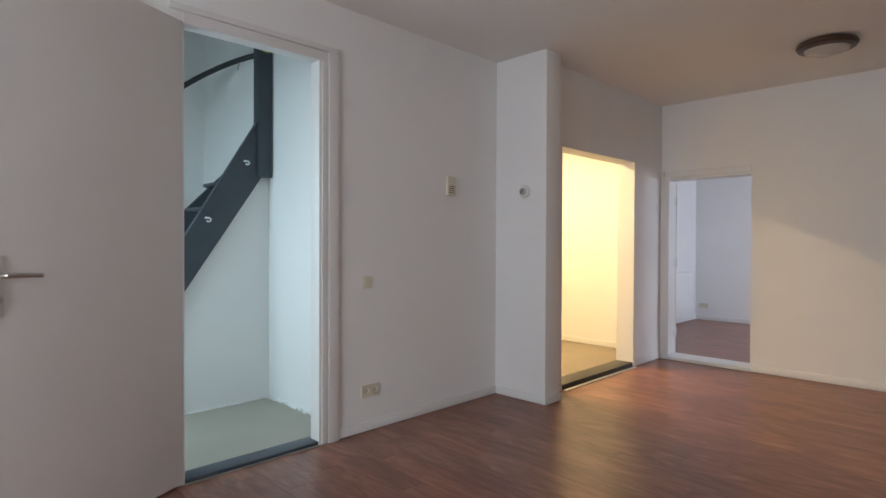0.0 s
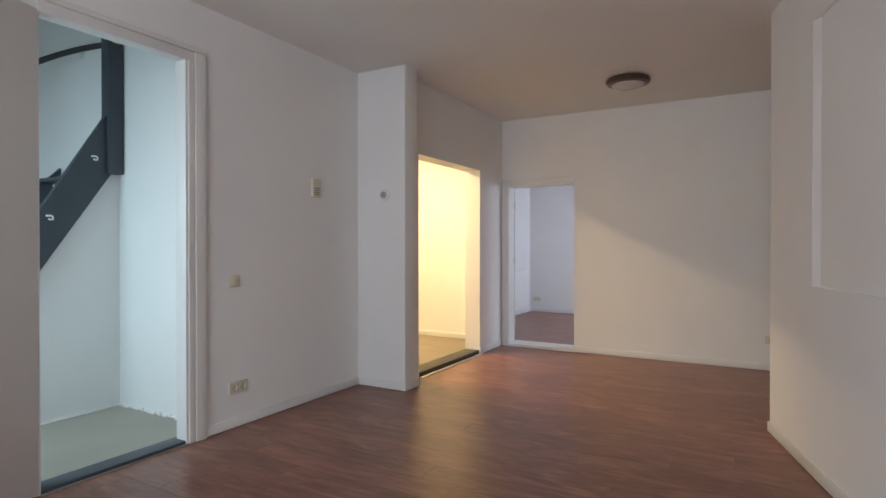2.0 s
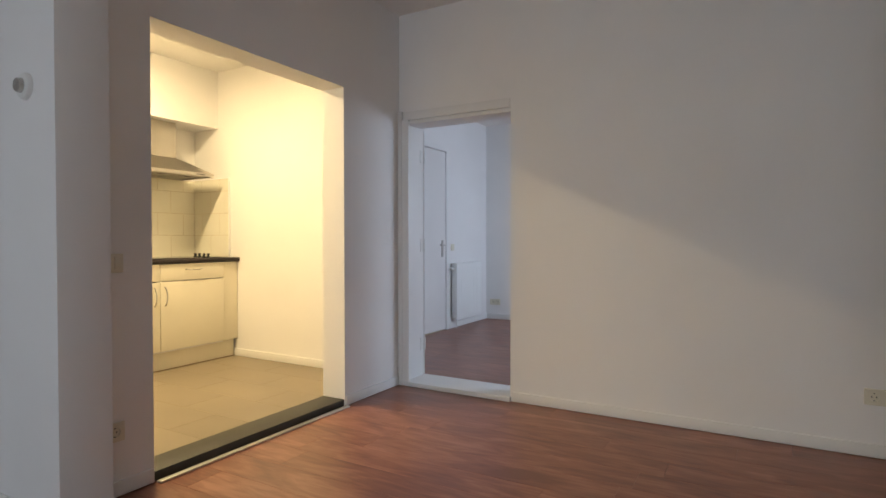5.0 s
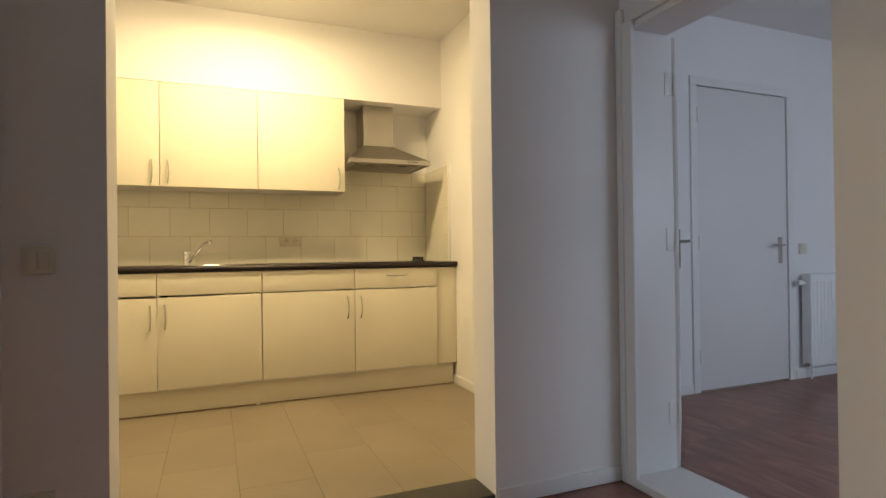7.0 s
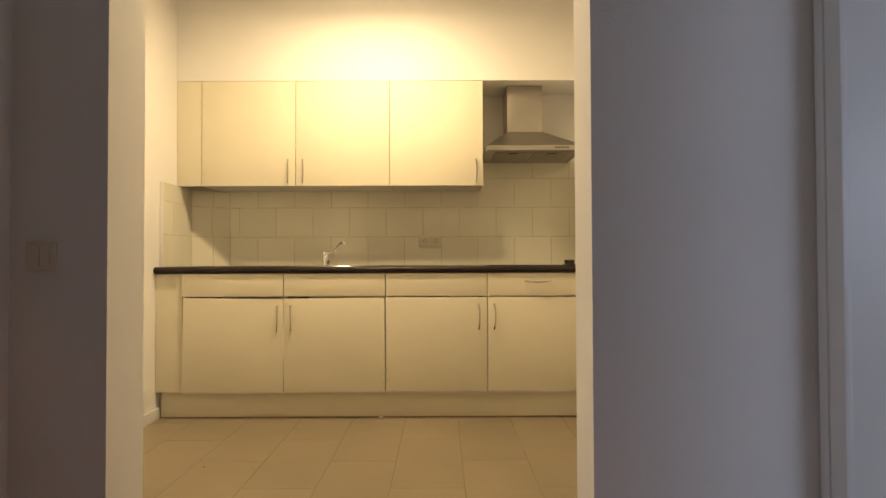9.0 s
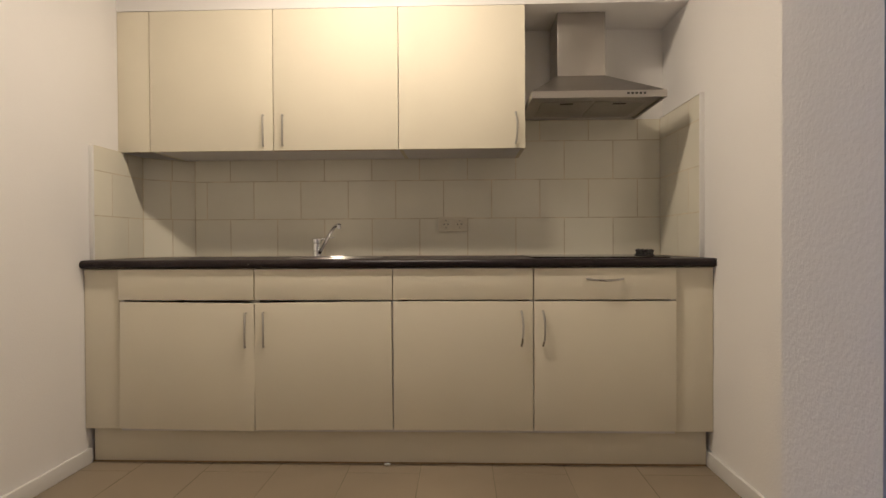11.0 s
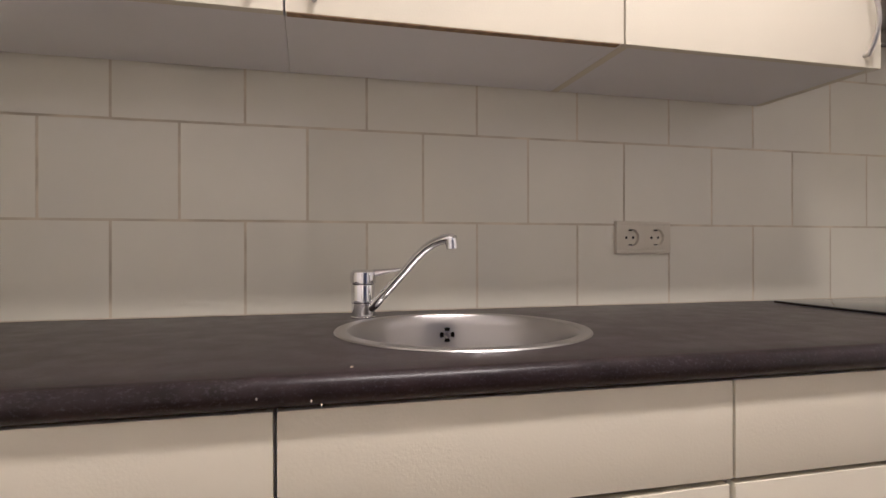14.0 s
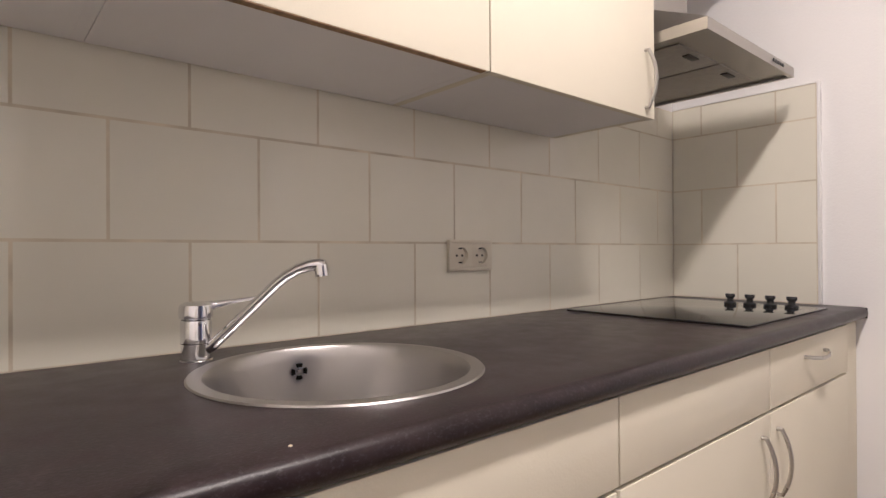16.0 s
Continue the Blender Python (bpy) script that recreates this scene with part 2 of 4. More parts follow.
def prism(outline, lo, hi, axis="y"):
    """A flat outline of (u, v) pairs given thickness: axis y takes (x, z), axis z takes (x, y), axis x takes (y, z)."""
    bm = bmesh.new()
    put = {"y": lambda u, v, w: (u, w, v), "z": lambda u, v, w: (u, v, w), "x": lambda u, v, w: (w, u, v)}[axis]
    a = [bm.verts.new(put(u, v, lo)) for u, v in outline]
    b = [bm.verts.new(put(u, v, hi)) for u, v in outline]
    n = len(outline)
    bm.faces.new(a)
    bm.faces.new(b[::-1])
    for i in range(n):
        bm.faces.new((a[i], b[i], b[(i + 1) % n], a[(i + 1) % n]))
    bmesh.ops.recalc_face_normals(bm, faces=bm.faces[:])
    return bm


def mesh_of(name, bm, mat, smooth=True):
    me = bpy.data.meshes.new(name)
    bm.to_mesh(me)
    bm.free()
    me.materials.append(mat)
    if smooth:
        me.shade_smooth()
        me.set_sharp_from_angle(angle=radians(32))
    return me


def part(name, bm, mat, parent=None, label=""):
    ob = new(name, mesh_of(name, bm, mat))
    ob.parent = parent
    if label:
        ob["label"] = label
    return ob


def setting(name, bm, mat, label, category):
    return tagged(part(name, bm, mat), label, category, kind="structure")


def thing(name, label, category, m=None, group="", kind=""):
    ob = new(name)
    ob.empty_display_size = 0.1
    if m:
        ob.matrix_basis = m
    return tagged(ob, label, category, group, kind)


# ---- the plan ----
CEIL = 2.77          # living room
KCEIL = 2.65         # kitchen
KF = 0.04            # kitchen floor
YK = -0.022          # front of the kitchen wall
YT = 0.08            # its thickness
YA = 0.325           # wall with the stair door
XF = 1.88            # far wall with the bedroom door
XW = -7.3            # window wall behind
AX, AY = -0.20, -2.846    # corner of the slanting wall
AD = Vector((0.966, 0.259, 0)).normalized()
AANG = math.degrees(math.atan2(AD.y, AD.x))

# slabs under everything
setting("subfloor", boxes(((-8.5, -5.6, -0.2), (6.0, 3.2, -0.02))), GROUT, "bare floor slab under the boards", "floor")

# wall with the stair door
setting("wall_north", prism([(XW, 0), (-3.076, 0), (-3.076, 2.402), (-2.25, 2.402), (-2.25, 0), (-0.54, 0), (-0.54, CEIL), (XW, CEIL)], YA, YA + YT),
        PLASTER, "white painted plaster wall with a stair door opening", "wall")
# pier that stands proud of the kitchen wall
setting("wall_pier", box((-0.54, -0.174, 0), (-0.345, YA + YT, CEIL), 0.004), PLASTER,
        "white plastered pier standing proud of the wall", "wall")
setting("wall_kitchen_front", prism([(-0.345, 0), (-0.080, 0), (-0.080, 2.090), (1.240, 2.090), (1.240, 0), (XF, 0), (XF, CEIL), (-0.345, CEIL)], YK, 0.165),
        PLASTER, "white plastered wall with a wide kitchen opening", "wall")
setting("wall_far", prism([(-4.125, 0), (-0.925, 0), (-0.925, 1.985), (-0.02, 1.985), (-0.02, 0), (0.165, 0), (0.165, CEIL), (-4.125, CEIL)], XF, XF + 0.21, "x"),
        PLASTER, "white plastered far wall with a bedroom doorway", "wall")
setting("wall_recess", boxes(((-0.9, -4.25, 0), (XF + 0.21, -4.125, CEIL))), PLASTER, "white wall closing the recess", "wall")

# slanting wall with a shallow blind niche; local x runs along the wall, y points into the room
def slanting_wall():
    m = Matrix.Translation((AX, AY, 0)) @ Matrix.Rotation(math.atan2(AD.y, AD.x), 4, "Z")
    bm = boxes(((-0.70, -0.30, 0), (0, 0, CEIL)), ((-1.75, -0.30, 0), (-0.70, 0, 1.02)), ((-1.75, -0.30, 2.45), (-0.70, 0, CEIL)),
               ((-1.75, -0.30, 1.02), (-0.70, -0.022, 2.45)), ((-8.9, -0.30, 0), (-1.75, 0, CEIL)))
    bm = join(bm, prism([(-0.70, -0.0005), (-0.755, -0.023), (-0.70, -0.023)], 1.02, 2.45, "z"))
    setting("wall_slanting", moved(bm, m), PLASTER, "white slanting wall with a shallow blind niche", "wall")
    setting("wall_slanting_return", moved(boxes(((-0.12, -1.6, 0), (0, -0.30, CEIL))), m), PLASTER, "white return of the slanting wall", "wall")
    sk = join(moved(box((-8.4, 0, 0.004), (0.012, 0.012, 0.068), 0.003), m), moved(box((0, -1.5, 0.004), (0.012, -0.0, 0.068), 0.003), m))
    setting("baseboard_slanting", sk, GLOSS, "white painted baseboard along the slanting wall", "baseboard")


slanting_wall()

setting("ceiling", boxes(((XW - 0.2, -5.5, CEIL), (XF + 0.21, YA + YT, CEIL + 0.15))), CEILING, "white painted living room ceiling", "ceiling")

# window wall behind
setting("wall_window", boxes(
    ((XW - 0.2, -5.6, 0), (XW, -3.55, CEIL)), ((XW - 0.2, -0.65, 0), (XW, YA + YT, CEIL)),
    ((XW - 0.2, -3.55, 0), (XW, -0.65, 0.85)), ((XW - 0.2, -3.55, 2.45), (XW, -0.65, CEIL))), PLASTER, "white window wall of the living room", "wall")


def window(name, lo, hi, axis, label):
    """A frame of four bars and a mullion with two panes; axis is the one across the wall."""
    w = tagged(new(name), label, "window", kind="structure")
    t = 0.06
    u = 1 if axis == 0 else 0
    def bar(u0, u1, z0, z1):
        a, b = list(lo), list(hi)
        a[u], b[u], a[2], b[2] = u0, u1, z0, z1
        return box(a, b, 0.004)
    mid = (lo[u] + hi[u]) / 2
    part("window_frame", join(bar(lo[u], lo[u] + t, lo[2], hi[2]), bar(hi[u] - t, hi[u], lo[2], hi[2]), bar(lo[u] + t, hi[u] - t, lo[2], lo[2] + t),
                              bar(lo[u] + t, hi[u] - t, hi[2] - t, hi[2]), bar(mid - t / 2, mid + t / 2, lo[2] + t, hi[2] - t)), GLOSS, w)
    c = (lo[axis] + hi[axis]) / 2
    for u0, u1 in ((lo[u] + t, mid - t / 2), (mid + t / 2, hi[u] - t)):
        a, b = [0, 0, lo[2] + t], [0, 0, hi[2] - t]
        a[u], b[u], a[axis], b[axis] = u0, u1, c - 0.004, c + 0.004
        p = part("pane", box(a, b), GLASS, w)
        p.visible_shadow = False


window("window_1", (XW - 0.14, -3.55, 0.85), (XW - 0.07, -0.65, 2.45), 0, "white framed living room window")

# stair hall
HX = -1.995
setting("wall_hall_right", boxes(((HX, YA + YT, 0), (HX + 0.12, 2.9, 4.6))), PLASTER, "white side wall of the stair hall", "wall")
setting("wall_hall_left", boxes(((-4.3, YA + YT, 0), (-4.18, 2.9, 1.2)), ((-4.3, YA + YT, 1.2), (-4.18, 0.75, 4.6)),
                                ((-4.3, 1.75, 1.2), (-4.18, 2.9, 4.6)), ((-4.3, 0.75, 3.0), (-4.18, 1.75, 4.6))), PLASTER, "white hall wall with a window", "wall")
window("window_2", (-4.26, 0.75, 1.2), (-4.21, 1.75, 3.0), 0, "white framed stair hall window")
setting("wall_stairwell", boxes(((-4.3, 2.78, 0), (HX, 2.9, 4.6))), PLASTER, "white stairwell wall behind the stairs", "wall")
setting("ceiling_hall", boxes(((-4.3, YA + YT, 4.6), (HX + 0.12, 2.9, 4.7))), CEILING, "white stairwell ceiling", "ceiling")
setting("wall_hall_front", boxes(((-4.3, YA, CEIL + 0.15), (HX + 0.12, YA + YT, 4.6))), PLASTER, "white upper hall wall", "wall")
setting("floor_hall", boxes(((-4.3, YA + 0.10, -0.02), (HX, 1.5, 0.018))), HALLFLOOR, "worn beige vinyl hall floor", "floor")
# white wall under the slanting stringer
setting("wall_under_stairs", prism([(-3.30, 0.0), (HX, 0.0), (HX, 1.85), (-2.06, 1.78), (-3.25, 0.02)], 1.475, 1.56), PLASTER,
        "white panel under the stair stringer", "wall")


def ragged_plaster():
    rng = random.Random(4)
    bm = bmesh.new()
    x = -2.75
    while x < HX - 0.01:
        w = rng.uniform(0.02, 0.06)
        h = rng.uniform(0.004, 0.016)
        d = rng.uniform(0.006, 0.022)
        add_box(bm, (x, 1.475 - d, 0.018), (x + w, 1.476, 0.018 + h), None)
        x += w * rng.uniform(0.7, 1.2)
    y = 0.62
    while y < 1.46:
        w = rng.uniform(0.02, 0.06)
        h = rng.uniform(0.005, 0.024)
        d = rng.uniform(0.006, 0.026)
        add_box(bm, (HX - d, y, 0.018), (HX + 0.001, y + w, 0.018 + h), None)
        y += w * rng.uniform(0.7, 1.2)
    bmesh.ops.bevel(bm, geom=bm.edges[:], offset=0.002, segments=1, affect="EDGES")
    tagged(part("plaster_crumbs", bm, PLASTER), "ragged white plaster edge along the hall floor", "plaster", kind="stuff")


ragged_plaster()

# kitchen shell
setting("wall_kitchen_left", boxes(((-0.98, YA + YT, 0), (-0.86, 2.46, KCEIL + 0.3))), PLASTER, "white kitchen side wall", "wall")
setting("wall_kitchen_right", boxes(((1.86, 0.165, 0), (2.09, 2.46, KCEIL + 0.3))), PLASTER, "white kitchen side wall", "wall")
setting("wall_kitchen_back", boxes(((-0.86, 2.34, 0), (1.86, 2.46, KCEIL + 0.2))), PLASTER, "white kitchen back wall", "wall")
setting("wall_kitchen_corner", prism([(-0.86, 2.19), (-0.648, 2.34), (-0.86, 2.34)], KF, 2.12, "z"), PLASTER, "white boxed-in pipe corner", "wall")
setting("bulkhead", boxes(((-0.86, 2.004, 2.128), (1.86, 2.34, KCEIL))), PLASTER, "white bulkhead above the wall cabinets", "wall")
setting("ceiling_kitchen", boxes(((-0.345, 0.165, KCEIL), (1.86, YA + YT, KCEIL + 0.12)), ((-0.86, YA + YT, KCEIL), (1.86, 2.34, KCEIL + 0.12))), CEILING, "white kitchen ceiling", "ceiling")
setting("baseboard_kitchen", join(box((1.846, 0.20, KF), (1.86, 1.80, KF + 0.065), 0.003), box((-0.86, 0.6, KF), (-0.846, 1.78, KF + 0.065), 0.003)),
        GLOSS, "white painted kitchen baseboard", "baseboard")

# bedroom shell
setting("wall_bedroom_left", boxes(((2.09, 0.94, 0), (3.355, 1.06, 2.67)), ((3.355, 0.94, 2.16), (4.27, 1.06, 2.67)), ((4.27, 0.94, 0), (5.6, 1.06, 2.67))),
        PLASTER, "white bedroom wall with a closed door", "wall")
setting("wall_bedroom_far", boxes(((5.42, -3.6, 0), (5.55, 0.94, 2.67))), PLASTER, "white bedroom far wall", "wall")
setting("wall_bedroom_window", boxes(((2.09, -3.6, 0), (2.5, -3.48, 2.67)), ((4.7, -3.6, 0), (5.42, -3.48, 2.67)),
                                     ((2.5, -3.6, 0), (4.7, -3.48, 0.85)), ((2.5, -3.6, 2.35), (4.7, -3.48, 2.67))), PLASTER, "white bedroom window wall", "wall")
window("window_3", (2.5, -3.57, 0.85), (4.7, -3.51, 2.35), 1, "white framed bedroom window")
setting("ceiling_bedroom", boxes(((2.09, -3.6, 2.67), (5.55, 1.06, 2.8))), CEILING, "white bedroom ceiling", "ceiling")
setting("wall_bedroom_inner", boxes(((2.09, 0.165, 0), (2.12, 0.94, 2.67))), PLASTER, "white bedroom wall beside the kitchen", "wall")
setting("baseboard_bedroom", join(box((4.335, 0.926, 0), (5.42, 0.94, 0.07), 0.003), box((5.406, -3.4, 0), (5.42, 0.926, 0.07), 0.003),
                                  box((2.12, 0.926, 0), (3.29, 0.94, 0.07), 0.003)), GLOSS, "white bedroom baseboard", "baseboard")

# baseboards of the living room
setting("baseboard", join(
    box((-2.12, YA - 0.012, 0.004), (-0.54, YA, 0.068), 0.003),
    box((-0.552, -0.186, 0.004), (-0.54, YA - 0.012, 0.068), 0.003),
    box((-0.54, -0.186, 0.004), (-0.335, -0.174, 0.068), 0.003),
    box((-0.345, -0.174, 0.004), (-0.333, YK, 0.068), 0.003),
    box((-0.333, YK - 0.012, 0.004), (-0.085, YK, 0.068), 0.003),
    box((1.247, YK - 0.012, 0.004), (XF - 0.03, YK, 0.068), 0.003),
    box((XF - 0.012, -4.12, 0.004), (XF, -0.935, 0.068), 0.003),
    box((XW, YA - 0.012, 0.004), (-3.98, YA, 0.068), 0.003)), GLOSS, "white painted baseboard with a thin shadow gap", "baseboard")


# stair door: casing, threshold, leaf
def stair_door():
    d = tagged(new("door_1"), "white flush stair door standing wide open", "door", kind="structure")
    part("casing", join(
        box((-2.262, YA - 0.012, 0.0), (-2.198, YA + 0.086, 2.392), 0.004), box((-2.198, YA - 0.026, 0.0), (-2.122, YA + 0.002, 2.452), 0.007),
        box((-2.244, YA - 0.020, 0.0), (-2.198, YA - 0.004, 2.392), 0.004),
        box((-3.066, YA - 0.012, 2.392), (-2.198, YA + 0.086, 2.452), 0.004), box((-3.14, YA - 0.026, 2.452), (-2.122, YA + 0.002, 2.485), 0.006),
        box((-3.082, YA - 0.008, 0.0), (-3.064, YA + 0.086, 2.392), 0.003)), DOORPAINT, d)
    part("strike_plate", box((-2.252, YA - 0.024, 1.06), (-2.228, YA - 0.018, 1.16), 0.002), WHITEPLASTIC, d)
    part("threshold", box((-3.07, YA - 0.004, 0.0), (-2.21, YA + 0.118, 0.024), 0.004), SLATE, d, "slate grey painted threshold")
    part("floor_strip", box((-3.07, YA - 0.022, 0.0), (-2.20, YA - 0.006, 0.007), 0.002), ALU, d)
    leaf = part("leaf", box((0, -0.04, 0.012), (0.945, 0, 2.40), 0.004), DOORPAINT, d)
    leaf.matrix_basis = pose(-3.075, YA - 0.012, 0, 0, 0, 180 + 25)
    h = part("handle_plate", box((0.852, 0, 0.985), (0.894, 0.009, 1.215), 0.004), ALUPLATE, leaf)
    part("lever", tube([(0.873, 0.0, 1.14), (0.873, 0.045, 1.14), (0.867, 0.055, 1.14), (0.852, 0.058, 1.14), (0.744, 0.058, 1.135)], [0.010, 0.010, 0.010, 0.009, 0.008]), SATIN, leaf)
    part("key_cylinder", tube([(0.873, 0.0, 1.05), (0.873, 0.018, 1.05)], 0.012), SATIN, leaf)


stair_door()


# bedroom doorway: frame, threshold, glazed leaf
def bedroom_door():
    d = tagged(new("door_2"), "white glazed bedroom door standing open", "door", kind="structure")
    part("frame", join(
        box((XF - 0.022, -0.117, 0.0), (XF - 0.001, YK - 0.002, 1.985), 0.006), box((XF - 0.028, -0.060, 0.0), (XF - 0.001, YK - 0.002, 2.05), 0.006),
        box((XF - 0.004, -0.084, 0.0), (XF + 0.237, -0.016, 1.958), 0.004), box((XF - 0.010, -0.922, 1.983), (XF + 0.001, -0.062, 2.045), 0.004),
        box((XF + 0.004, -0.924, 1.955), (XF + 0.205, -0.058, 1.983), 0.004), box((XF + 0.10, -0.928, 0), (XF + 0.205, -0.908, 1.955), 0.004)), GLOSS, d)
    part("threshold", box((XF - 0.026, -0.930, 0.0), (XF + 0.26, -0.02, 0.034), 0.005), GLOSS, d, "white painted threshold board")
    leaf = part("leaf", boxes(((0, 0, 0.04), (0.10, 0.04, 1.95)), ((0.70, 0, 0.04), (0.80, 0.04, 1.95)), ((0.10, 0, 1.83), (0.70, 0.04, 1.95)),
                              ((0.10, 0, 0.04), (0.70, 0.04, 0.38))), GLOSS, d)
    leaf.matrix_basis = pose(XF + 0.250, -0.088, 0, 0, 0, LEAF2)
    pane = part("pane", box((0.10, 0.017, 0.38), (0.70, 0.023, 1.83)), GLASS, leaf)
    pane.visible_shadow = False
    part("glazing_bead", join(*[box(a, b, 0.003) for a, b in (((0.10, 0.008, 0.38), (0.115, 0.032, 1.83)), ((0.685, 0.008, 0.38), (0.70, 0.032, 1.83)),
         ((0.115, 0.008, 0.38), (0.685, 0.032, 0.395)), ((0.115, 0.008, 1.815), (0.685, 0.032, 1.83)))]), GLOSS, leaf)
    for s in (-1, 1):
        y0 = 0.04 if s > 0 else 0.0
        part("lever", tube([(0.75, y0, 1.05), (0.75, y0 + s * 0.045, 1.05), (0.74, y0 + s * 0.05, 1.05), (0.64, y0 + s * 0.05, 1.05)], 0.009), SATIN, leaf)
        part("handle_plate", box((0.73, min(y0, y0 + s * 0.008), 0.90), (0.77, max(y0, y0 + s * 0.008), 1.12), 0.003), SATIN, leaf)
    for z in (0.28, 1.05, 1.74):
        part("hinge", join(tube([(XF + 0.242, -0.092, z - 0.05), (XF + 0.242, -0.092, z + 0.05)], 0.008),
                           box((XF + 0.192, -0.088, z - 0.05), (XF + 0.238, -0.083, z + 0.05), 0.001)), WHITEPLASTIC, d)


LEAF2 = 44
bedroom_door()


def inner_door():
    d = tagged(new("door_3"), "closed white flush bedroom door", "door", kind="structure")
    part("frame", join(box((3.295, 0.925, 0), (3.355, 0.985, 2.16), 0.004), box((4.27, 0.925, 0), (4.33, 0.985, 2.16), 0.004),
                       box((3.295, 0.925, 2.16), (4.33, 0.985, 2.22), 0.004)), GLOSS, d)
    part("leaf", box((3.36, 0.936, 0.012), (4.265, 0.975, 2.154), 0.003), DOORPAINT, d)
    part("handle_plate", box((4.165, 0.929, 0.89), (4.205, 0.937, 1.09), 0.003), SATIN, d)
    part("lever", tube([(4.185, 0.936, 1.03), (4.185, 0.895, 1.03), (4.175, 0.888, 1.03), (4.065, 0.888, 1.03)], 0.009), SATIN, d)
    for z in (0.25, 1.05, 1.95):
        part("hinge", tube([(3.357, 0.926, z - 0.05), (3.357, 0.926, z + 0.05)], 0.009), WHITEPLASTIC, d)


inner_door()

# kitchen threshold: aluminium strip, dark raised edge
kt = tagged(new("threshold_kitchen"), "dark raised kitchen threshold with an aluminium strip", "threshold", kind="structure")
part("floor_strip", box((-0.078, YK - 0.046, 0), (1.238, YK - 0.014, 0.011), 0.005, 3), ALU, kt)
part("sill", box((-0.080, YK + 0.006, 0), (1.240, 0.160, KF + 0.004), 0.004), DARKSTRIP, kt)


# ---- fittings ----
def socket(n, label, m, group, upright=False):
    """A wall socket of n round outlets, facing -y, centred on the origin."""
    s = thing("wall_socket", label, "socket", m, group)
    w = 0.081 + 0.071 * (n - 1)
    b = 0.0095
    part("cover_plate", join(box((-w / 2, -0.003, -0.0405), (w / 2, 0, 0.0405)), box((-w / 2, -0.011, 0.0405 - b), (w / 2, -0.002, 0.0405), 0.0025),
                             box((-w / 2, -0.011, -0.0405), (w / 2, -0.002, -0.0405 + b), 0.0025), box((-w / 2, -0.011, -0.0405 + b - 0.002), (-w / 2 + b, -0.002, 0.0405 - b + 0.002), 0.0025),
                             box((w / 2 - b, -0.011, -0.0405 + b - 0.002), (w / 2, -0.002, 0.0405 - b + 0.002), 0.0025)), PLASTIC, s)
    half = 0.031
    for i in range(n):
        x = (i - (n - 1) / 2) * 0.071
        hw = half + (0.0042 if n > 1 else 0)
        bm = bmesh.new()
        N = 40
        rings = [[], [], [], []]
        for k in range(N):
            a = 2 * math.pi * k / N + math.pi / 4
            c, q = math.cos(a), math.sin(a)
            sq = min(hw / max(abs(c), 1e-6), half / max(abs(q), 1e-6))
            for ring, r, y in zip(rings, (sq, 0.0215, 0.0200, 0.0), (-0.0115, -0.0125, -0.0035, -0.0033)):
                ring.append(bm.verts.new((x + r * c, y, r * q)) if r else None)
        for k in range(N):
            l = (k + 1) % N
            for r0, r1 in ((0, 1), (1, 2)):
                bm.faces.new((rings[r0][k], rings[r0][l], rings[r1][l], rings[r1][k]))
        bm.faces.new(rings[2])
        bmesh.ops.recalc_face_normals(bm, faces=bm.faces[:])
        o = part("outlet", bm, PLASTIC, s)
        part("contact", join(*[tube([(x + dx, -0.0030, 0), (x + dx, -0.0042, 0)], 0.0034, 10) for dx in (-0.0095, 0.0095)],
                             box((x - 0.003, -0.0105, 0.0165), (x + 0.003, -0.0035, 0.0195)), box((x - 0.003, -0.0105, -0.0195), (x + 0.003, -0.0035, -0.0165))), BLACK, o)
    return s


def switch(n, label, m):
    s = thing("light_switch", label, "switch", m)
    part("cover_plate", box((-0.0405, -0.010, -0.0405), (0.0405, 0, 0.0405), 0.004), PLASTIC, s)
    w = 0.056 / n
    for i in range(n):
        x0 = -0.028 + i * w
        part("rocker", moved(box((x0 + 0.0006, -0.015, -0.028), (x0 + w - 0.0006, -0.006, 0.028), 0.003), pose(0, 0, 0, 2.5)), PLASTIC, s)
    return s


switch(1, "cream single light switch on the white wall", pose(-1.89, YA, 1.0))
socket(2, "cream double wall socket above the baseboard", pose(-1.86, YA, 0.270), "living room sockets")
switch(2, "cream double light switch beside the kitchen opening", pose(-0.255, YK, 0.995))
socket(1, "cream single wall socket below the switch", pose(-0.257, YK, 0.278), "living room sockets")
socket(3, "cream triple wall socket on the far wall", pose(XF, -2.955, 0.305, 0, 0, -90), "living room sockets")
socket(2, "cream double socket on the kitchen tiles", pose(0.7505, 2.329, 1.106), "kitchen sockets")
socket(2, "cream double socket on the bedroom wall", pose(5.42, 0.80, 0.235, 0, 0, -90), "bedroom sockets")
switch(1, "cream light switch beside the closed door", pose(4.44, 0.94, 1.0))


def door_chime():
    s = thing("door_chime", "cream door chime box with slots on the wall", "chime", pose(-1.095, YA, 1.70))
    part("case", box((-0.047, -0.022, -0.073), (0.047, 0, 0.073), 0.005), PLASTIC, s)
    for i in range(4):
        part("slot", box((-0.03, -0.024, -0.055 + i * 0.016), (0.03, -0.0205, -0.050 + i * 0.016)), BROWNMETAL, s)


